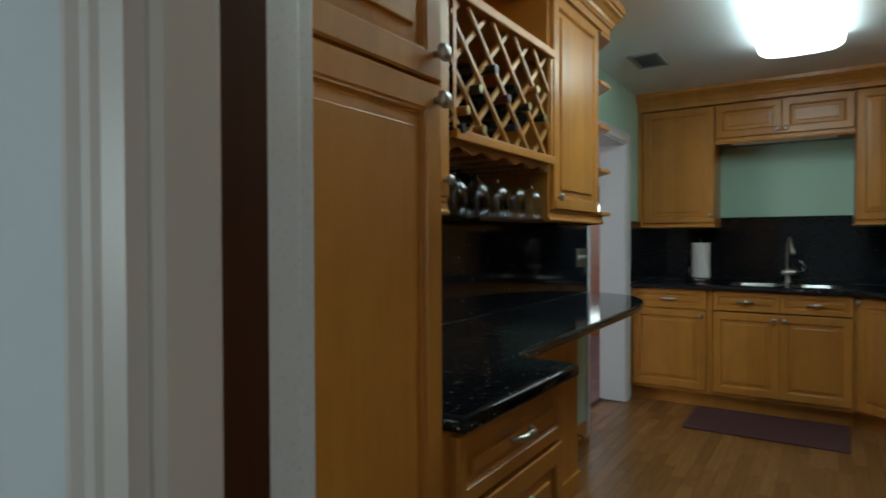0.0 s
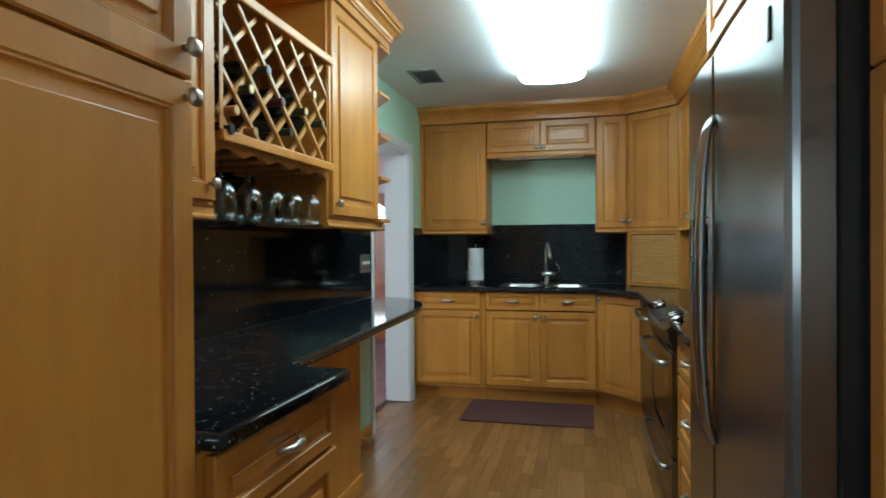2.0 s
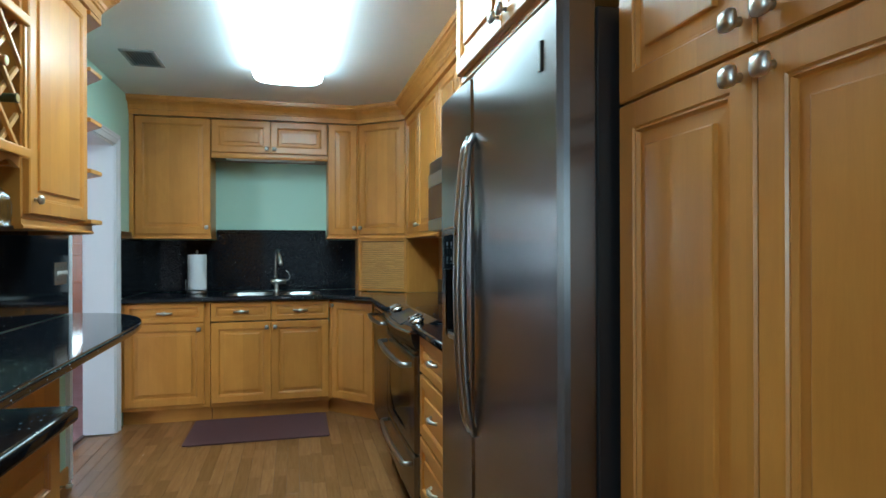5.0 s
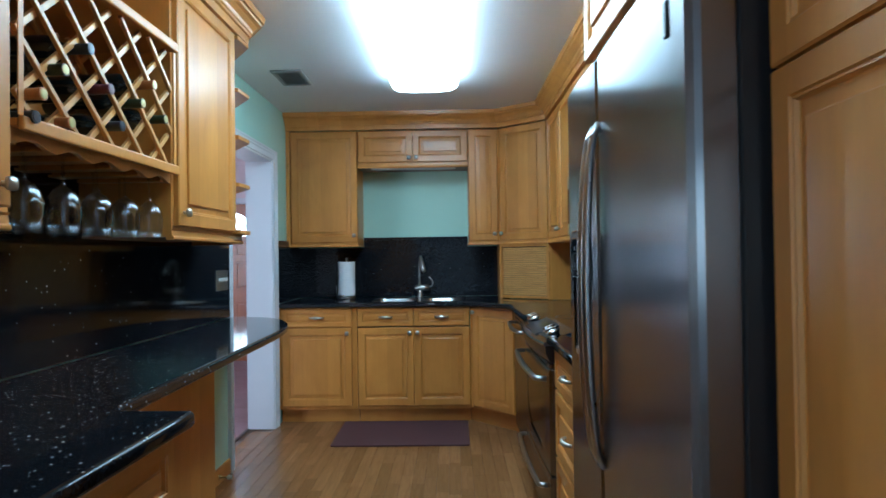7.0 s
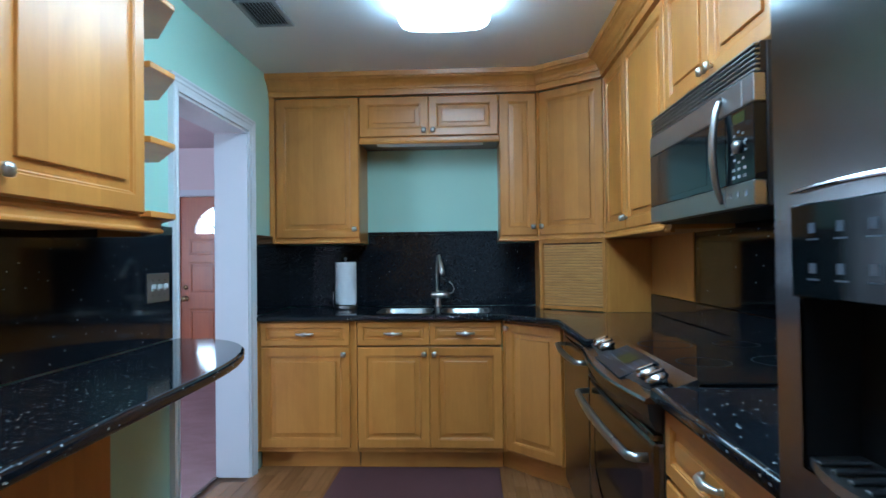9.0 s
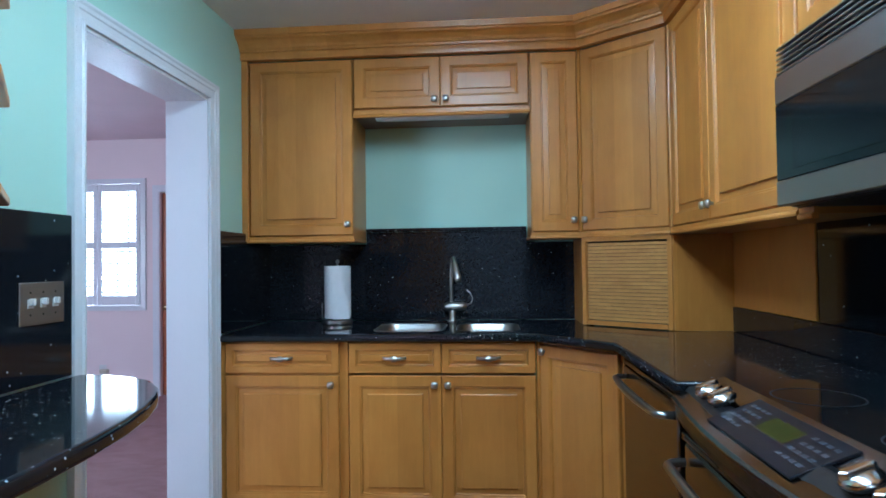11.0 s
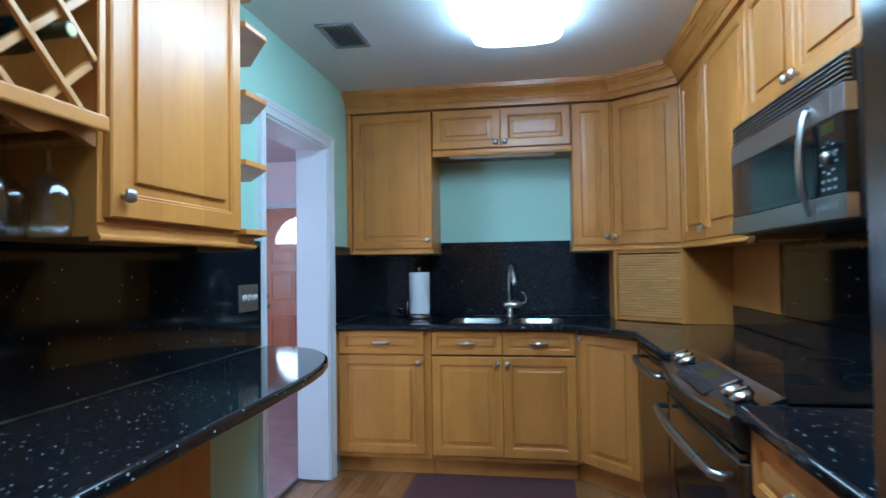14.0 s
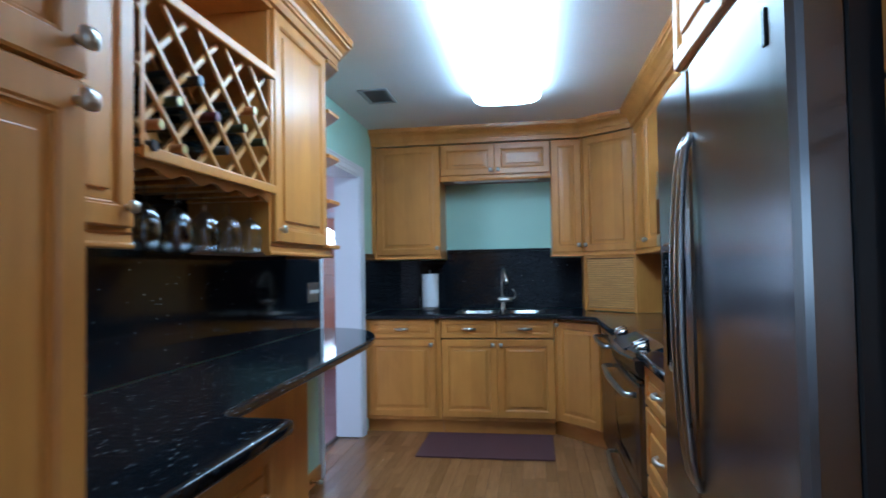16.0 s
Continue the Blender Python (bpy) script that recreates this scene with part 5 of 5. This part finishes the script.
part("spray_head", tube([(0.010, -0.045, 0.34), (0.022, -0.085, 0.30), (0.036, -0.12, 0.235), (0.040, -0.13, 0.215)], [0.012, 0.015, 0.019, 0.016], 14), NICKEL, fc, smooth=True)
part("lever", tube([(0.072, 0, 0.085), (0.10, -0.006, 0.095), (0.11, -0.01, 0.12), (0.098, -0.012, 0.15), (0.078, -0.01, 0.168)], [0.006, 0.0045, 0.0035, 0.0035, 0.006], 8), NICKEL, fc, smooth=True)

tw = thing("paper_towel_holder", pose(-0.50, 5.235, TOP1 + 0.0005), "steel paper towel stand holding a white roll", "paper towel holder")
part("base", lathe([(0, 0), (0.075, 0), (0.078, 0.006), (0.076, 0.022), (0.06, 0.028), (0, 0.028)], 28), STEEL_SMOOTH, tw, smooth=False)
part("rod", lathe([(0, 0.02), (0.006, 0.02), (0.006, 0.318), (0.010, 0.322), (0.011, 0.332), (0.0, 0.340)], 12), STEEL_SMOOTH, tw, smooth=True)
part("side_arm", tube([(-0.082, 0.0, 0.005), (-0.084, 0, 0.06), (-0.083, 0, 0.11)], 0.004, 8), STEEL_SMOOTH, tw, smooth=True)
part("paper_roll", lathe([(0.018, 0.032), (0.068, 0.032), (0.0695, 0.036), (0.070, 0.300), (0.068, 0.305), (0.02, 0.305), (0.018, 0.303)], 32), PAPER, tw, "white paper towel roll", smooth=False)
bm = bmesh.new()
g = []
for i in range(9):
    a_ = radians(-98 + i * 7.5)
    row = []
    for j in range(7):
        v = j / 6
        lift = 0.0715 + 0.022 * (i / 8) ** 2 * (1 - 0.75 * v)
        row.append(bm.verts.new((lift * math.cos(a_), lift * math.sin(a_), 0.030 + 0.255 * v * (1 if i < 6 else 1 - 0.18 * (i - 5) * v))))
    g.append(row)
for i in range(8):
    for j in range(6):
        bm.faces.new((g[i][j], g[i + 1][j], g[i + 1][j + 1], g[i][j + 1]))
part("loose_sheet", bm, PAPER, tw, "loose white paper end", smooth=True)

# ---- small fixtures ----
sp = thing("switch_plate", pose(LW + 0.0205, 3.60, 1.078, 0, 0, 90), "brushed steel triple light switch plate on the granite", "light switch")
part("plate", box(0.0, 0.165, -0.005, 0.0, 0.0, 0.115, 0.002), PLATE_STEEL, sp)
for k in range(3):
    x = 0.037 + 0.046 * k
    part("toggle", box(x - 0.005, x + 0.005, -0.019, -0.005, 0.054, 0.072, 0.0015), WHITE_PLASTIC, sp, "white toggle")
    part("collar", box(x - 0.011, x + 0.011, -0.0062, -0.005, 0.046, 0.070), WHITE_PLASTIC, sp, "white toggle collar")
    for z in (0.028, 0.088):
        part("screw", lathe([(0, 0), (0.003, 0), (0.0025, 0.001), (0, 0.0012)], 10, m=pose(x, -0.005, z, 90)), BLACK_PLASTIC, sp)

ds = thing("door_stop", pose(LW + 0.0155, 3.63, 0.045, 0, 90, 0), "small door stop with a cream rubber tip on the baseboard", "door stop")
part("plate", lathe([(0, 0), (0.016, 0), (0.014, 0.005), (0.006, 0.007), (0.005, 0.05), (0, 0.05)], 14), BRASS, ds, smooth=True)
part("tip", lathe([(0, 0.048), (0.011, 0.048), (0.013, 0.055), (0.012, 0.072), (0, 0.074)], 14), RUBBER, ds, smooth=True)

cv = thing("ceiling_vent", pose(-0.628, 4.09, CEIL), "grey metal ceiling air vent with narrow slats", "air vent")
VENT = plain("grey_vent_enamel", (0.30, 0.32, 0.34), 0.5)
vx, vy = 0.095, 0.155
fr = sweep([(-vx, -vy), (-vx, vy), (vx, vy), (vx, -vy), (-vx, -vy)], [(0.0, -0.0005), (0.0, -0.008), (0.018, -0.011), (0.024, -0.006), (0.024, -0.0005)], lambda x, y, w: (x, y, w))
part("frame", fr, VENT, cv)
part("backing", box(-vx + 0.02, vx - 0.02, -vy + 0.02, vy - 0.02, -0.0015, -0.0005), BLACK_PLASTIC, cv)
for k in range(9):
    x = -0.064 + k * 0.016
    part("slat", box(-0.006, 0.006, -vy + 0.024, vy - 0.024, -0.0006, 0.0006, m=pose(x, 0, -0.007, 0, 38, 0)), VENT, cv)

rug = part("rug", prism(rrect(-0.455, 0.475, 4.275, 4.865, 0.02, 3), 0.001, 0.010, 0.003), RUG, None, "maroon ribbed rubber-backed mat on the floor before the sink")
tagged(rug, category="rug")

# ---- living room window, shutters and front door ----
win = thing("window_1", pose(0, 0, 0), "white sash window behind plantation shutters", "window")
for x0, x1, z0, z1 in ((WX0, WX0 + 0.05, WZ0, WZ1), (WX1 - 0.05, WX1, WZ0, WZ1), (WX0 + 0.05, WX1 - 0.05, WZ0, WZ0 + 0.05), (WX0 + 0.05, WX1 - 0.05, WZ1 - 0.05, WZ1), (WX0 + 0.05, WX1 - 0.05, 1.42, 1.46)):
    part("window_frame", box(x0 + 0.0005, x1 - 0.0005, LIV_Y + 0.10, LIV_Y + 0.14, z0 + 0.0005, z1 - 0.0005, 0.003), TRIM, win)
for x in (-3.20, -3.64, -4.06):
    part("glazing_bar", box(x - 0.008, x + 0.008, LIV_Y + 0.108, LIV_Y + 0.125, WZ0 + 0.051, WZ1 - 0.051), TRIM, win)
for z in (1.15, 1.72):
    part("glazing_bar", box(WX0 + 0.051, WX1 - 0.051, LIV_Y + 0.109, LIV_Y + 0.124, z - 0.008, z + 0.008), TRIM, win)
pn = part("pane", box(WX0 + 0.03, WX1 - 0.03, LIV_Y + 0.114, LIV_Y + 0.118, WZ0 + 0.03, WZ1 - 0.03), PANE, win)
pn.visible_shadow = False
part("window_trim", sweep([(WX0, WZ0 - 0.0), (WX0, WZ1), (WX1, WZ1), (WX1, WZ0), (WX0, WZ0)], [(-0.05, 0.0), (-0.05, 0.018), (-0.01, 0.022), (0.0, 0.018), (0.0, 0.0)], lambda u, v, w: (u, LIV_Y - w - 0.0005, v)), TRIM, win)
for k in range(3):
    x1 = WX1 - 0.004 - k * 0.424
    x0 = x1 - 0.42
    st = thing("shutter", pose(x0, LIV_Y - 0.024, WZ0 + 0.004), "white louvred plantation shutter across the window", "shutter", "plantation shutters")
    H_ = WZ1 - WZ0 - 0.008
    for a_, b_, c_, d_, nm in ((0, 0.04, 0, H_, "stile"), (0.38, 0.42, 0, H_, "stile"), (0.0405, 0.3795, 0, 0.09, "rail"), (0.0405, 0.3795, H_ - 0.07, H_, "rail"), (0.0405, 0.3795, 0.54, 0.60, "rail")):
        part(nm, box(a_, b_, 0.0, 0.024, c_, d_, 0.003), TRIM, st)
    for za, zb in ((0.095, 0.535), (0.605, H_ - 0.075)):
        n = int((zb - za) / 0.055)
        for j in range(n):
            z = za + (j + 0.5) * (zb - za) / n
            part("louvre", box(0.041, 0.379, -0.024, 0.024, -0.004, 0.004, 0.002, m=pose(0, 0.012, z, 14)), TRIM, st)
    part("tilt_rod", box(0.206, 0.214, -0.024, -0.016, 0.12, 0.52), TRIM, st)

bd_ = box(-9.5, 0.5, 10.4, 10.45, -0.2, 5.0)
part("backdrop", bd_, BACKDROP, None, "bright hazy daylight beyond the house front", kind="structure")

fdoor = thing("door_1", pose(DX0 + 0.002, LIV_Y + 0.03, 0.004), "reddish stained panelled wooden front door with a fan light", "door")
DWD, DHT = DX1 - DX0 - 0.004, DZ - 0.006
cxd, zf, rf = DWD / 2, 1.53, 0.295
R90 = pose(0, 0.045, 0, 90)
tl = [(0.0, zf), (cxd - rf, zf)] + [(cxd - rf * math.cos(radians(a)), zf + rf * math.sin(radians(a))) for a in range(10, 90, 10)] + [(cxd, zf + rf), (cxd, DHT), (0.0, DHT)]
tr_ = [(DWD - x, z) for x, z in tl][::-1]
slab_bm = box(0, DWD, 0, 0.045, 0, zf)
for pl in (tl, tr_):
    pb = prism(pl, 0, 0.045)
    for v in pb.verts:
        v.co = R90 @ v.co
    tmp = bpy.data.meshes.new("tmp")
    pb.to_mesh(tmp)
    pb.free()
    slab_bm.from_mesh(tmp)
    bpy.data.meshes.remove(tmp)
part("door_leaf", slab_bm, DOOR_WOOD, fdoor)
for x0, x1 in ((0.10, cxd - 0.05), (cxd + 0.05, DWD - 0.10)):
    for z0, z1 in ((0.16, 0.72), (0.88, 1.22), (1.30, 1.47)):
        part("panel", panel_door(x1 - x0, z1 - z0, 0.016, 0.03), DOOR_WOOD, fdoor, m=pose(x0, -0.008, z0))
for a in (36, 72, 108, 144):
    c, s_ = math.cos(radians(a)), math.sin(radians(a))
    part("glazing_bar", tube([(cxd, 0.02, zf + 0.01), (cxd - rf * c, 0.02, zf + rf * s_)], 0.008, 6), TRIM, fdoor)
part("glazing_bar", tube([(cxd - 0.11 * math.cos(radians(a)), 0.02, zf + 0.11 * math.sin(radians(a))) for a in range(0, 181, 20)], 0.008, 6), TRIM, fdoor)
gp_ = prism([(cxd - (rf + 0.004) * math.cos(radians(a)), zf + (rf + 0.004) * math.sin(radians(a))) for a in range(0, 181, 10)], 0.020, 0.023)
for v in gp_.verts:
    v.co = R90 @ v.co
fp = part("pane", gp_, PANE, fdoor)
fp.visible_shadow = False
part("knob", lathe([(0, 0), (0.032, 0), (0.03, 0.006), (0.012, 0.01), (0.011, 0.03), (0.026, 0.045), (0.03, 0.058), (0.022, 0.07), (0, 0.074)], 18, m=pose(0.06, 0, 0.83, 90)), BRASS, fdoor, "round brass knob", smooth=True)
part("deadbolt", lathe([(0, 0), (0.026, 0), (0.024, 0.012), (0, 0.014)], 18, m=pose(0.06, 0, 0.95, 90)), BRASS, fdoor, "round brass deadbolt", smooth=True)
part("door_1_trim", sweep([(DX0, 0.0), (DX0, DZ), (DX1, DZ), (DX1, 0.0)], [(-0.07, 0.0), (-0.07, 0.016), (-0.01, 0.02), (0.0, 0.014), (0.0, 0.0)], lambda u, v, w: (u, LIV_Y - w - 0.0005, v)), TRIM, None,
     "white casing of the front door", kind="structure")
ol = thing("wall_outlet", pose(-3.42, LIV_Y - 0.0005, 0.235), "cream wall outlet with a plug on the living room wall", "outlet")
part("plate", box(0, 0.07, -0.006, 0, -0.055, 0.06, 0.002), WHITE_PLASTIC, ol)
part("plug", box(0.02, 0.10, -0.04, -0.006, -0.02, 0.02, 0.005), RUBBER, ol)

# assumed frames round the two unseen openings of the dining room fill lamps
for nm, m in (("window_2", pose(-1.55, -3.5, 0)), ("window_3", pose(3.9, -1.25, 0, 0, 0, 90))):
    rwin = thing(nm, m, "plain white frame of an assumed, unseen dining room window", "window")
    for x0, x1, z0, z1 in ((-1.2, -1.15, 0.9, 2.05), (0.15, 0.2, 0.9, 2.05), (-1.15, 0.15, 0.9, 0.95), (-1.15, 0.15, 2.0, 2.05)):
        part("window_frame", box(x0 + 0.0005, x1 - 0.0005, -0.03, 0.03, z0 + 0.0005, z1 - 0.0005, 0.003), TRIM, rwin)

# ---- floor strips ----
rng = random.Random(7)
PW = 0.068
meshes = {}
for L in (0.36, 0.42, 0.48, 0.24):
    bm = box(0.0004, PW - 0.0004, 0.0005, L - 0.0005, -0.0058, 0.0, 0.0007)
    me = bpy.data.meshes.new("plank")
    bm.to_mesh(me)
    bm.free()
    me.materials.append(PLANK)
    meshes[L] = me
count = 0
rest = bmesh.new()
x = LW + 0.001
while x < 0.90:
    y = 0.52 - rng.random() * 0.4
    while y < 4.95:
        L = rng.choice((0.36, 0.42, 0.48, 0.42))
        if y > 1.75 and y + L > 1.8 and count < 300 and x < 0.88:
            p = new("plank", meshes[L])
            p.parent = floor
            p.matrix_basis = pose(x, y, 0)
            count += 1
        elif y + L < 5.4:
            box(x + 0.0004, x + PW - 0.0004, y + 0.0005, y + L - 0.0005, -0.0058, 0.0, bm=rest)
        y += L
    x += PW
x = LW - 0.001 - PW
while x > LW - 0.185:
    y = 3.92
    while y < 4.69:
        L = 0.24 if y + 0.36 > 4.705 else 0.36
        if y + L > 4.705:
            break
        p = new("plank", meshes[L])
        p.parent = floor
        p.matrix_basis = pose(x, y, 0)
        y += L
    x -= PW
part("plank_rest", rest, PLANK_REST, floor, "oak strips of the rest of the floor", kind="stuff")
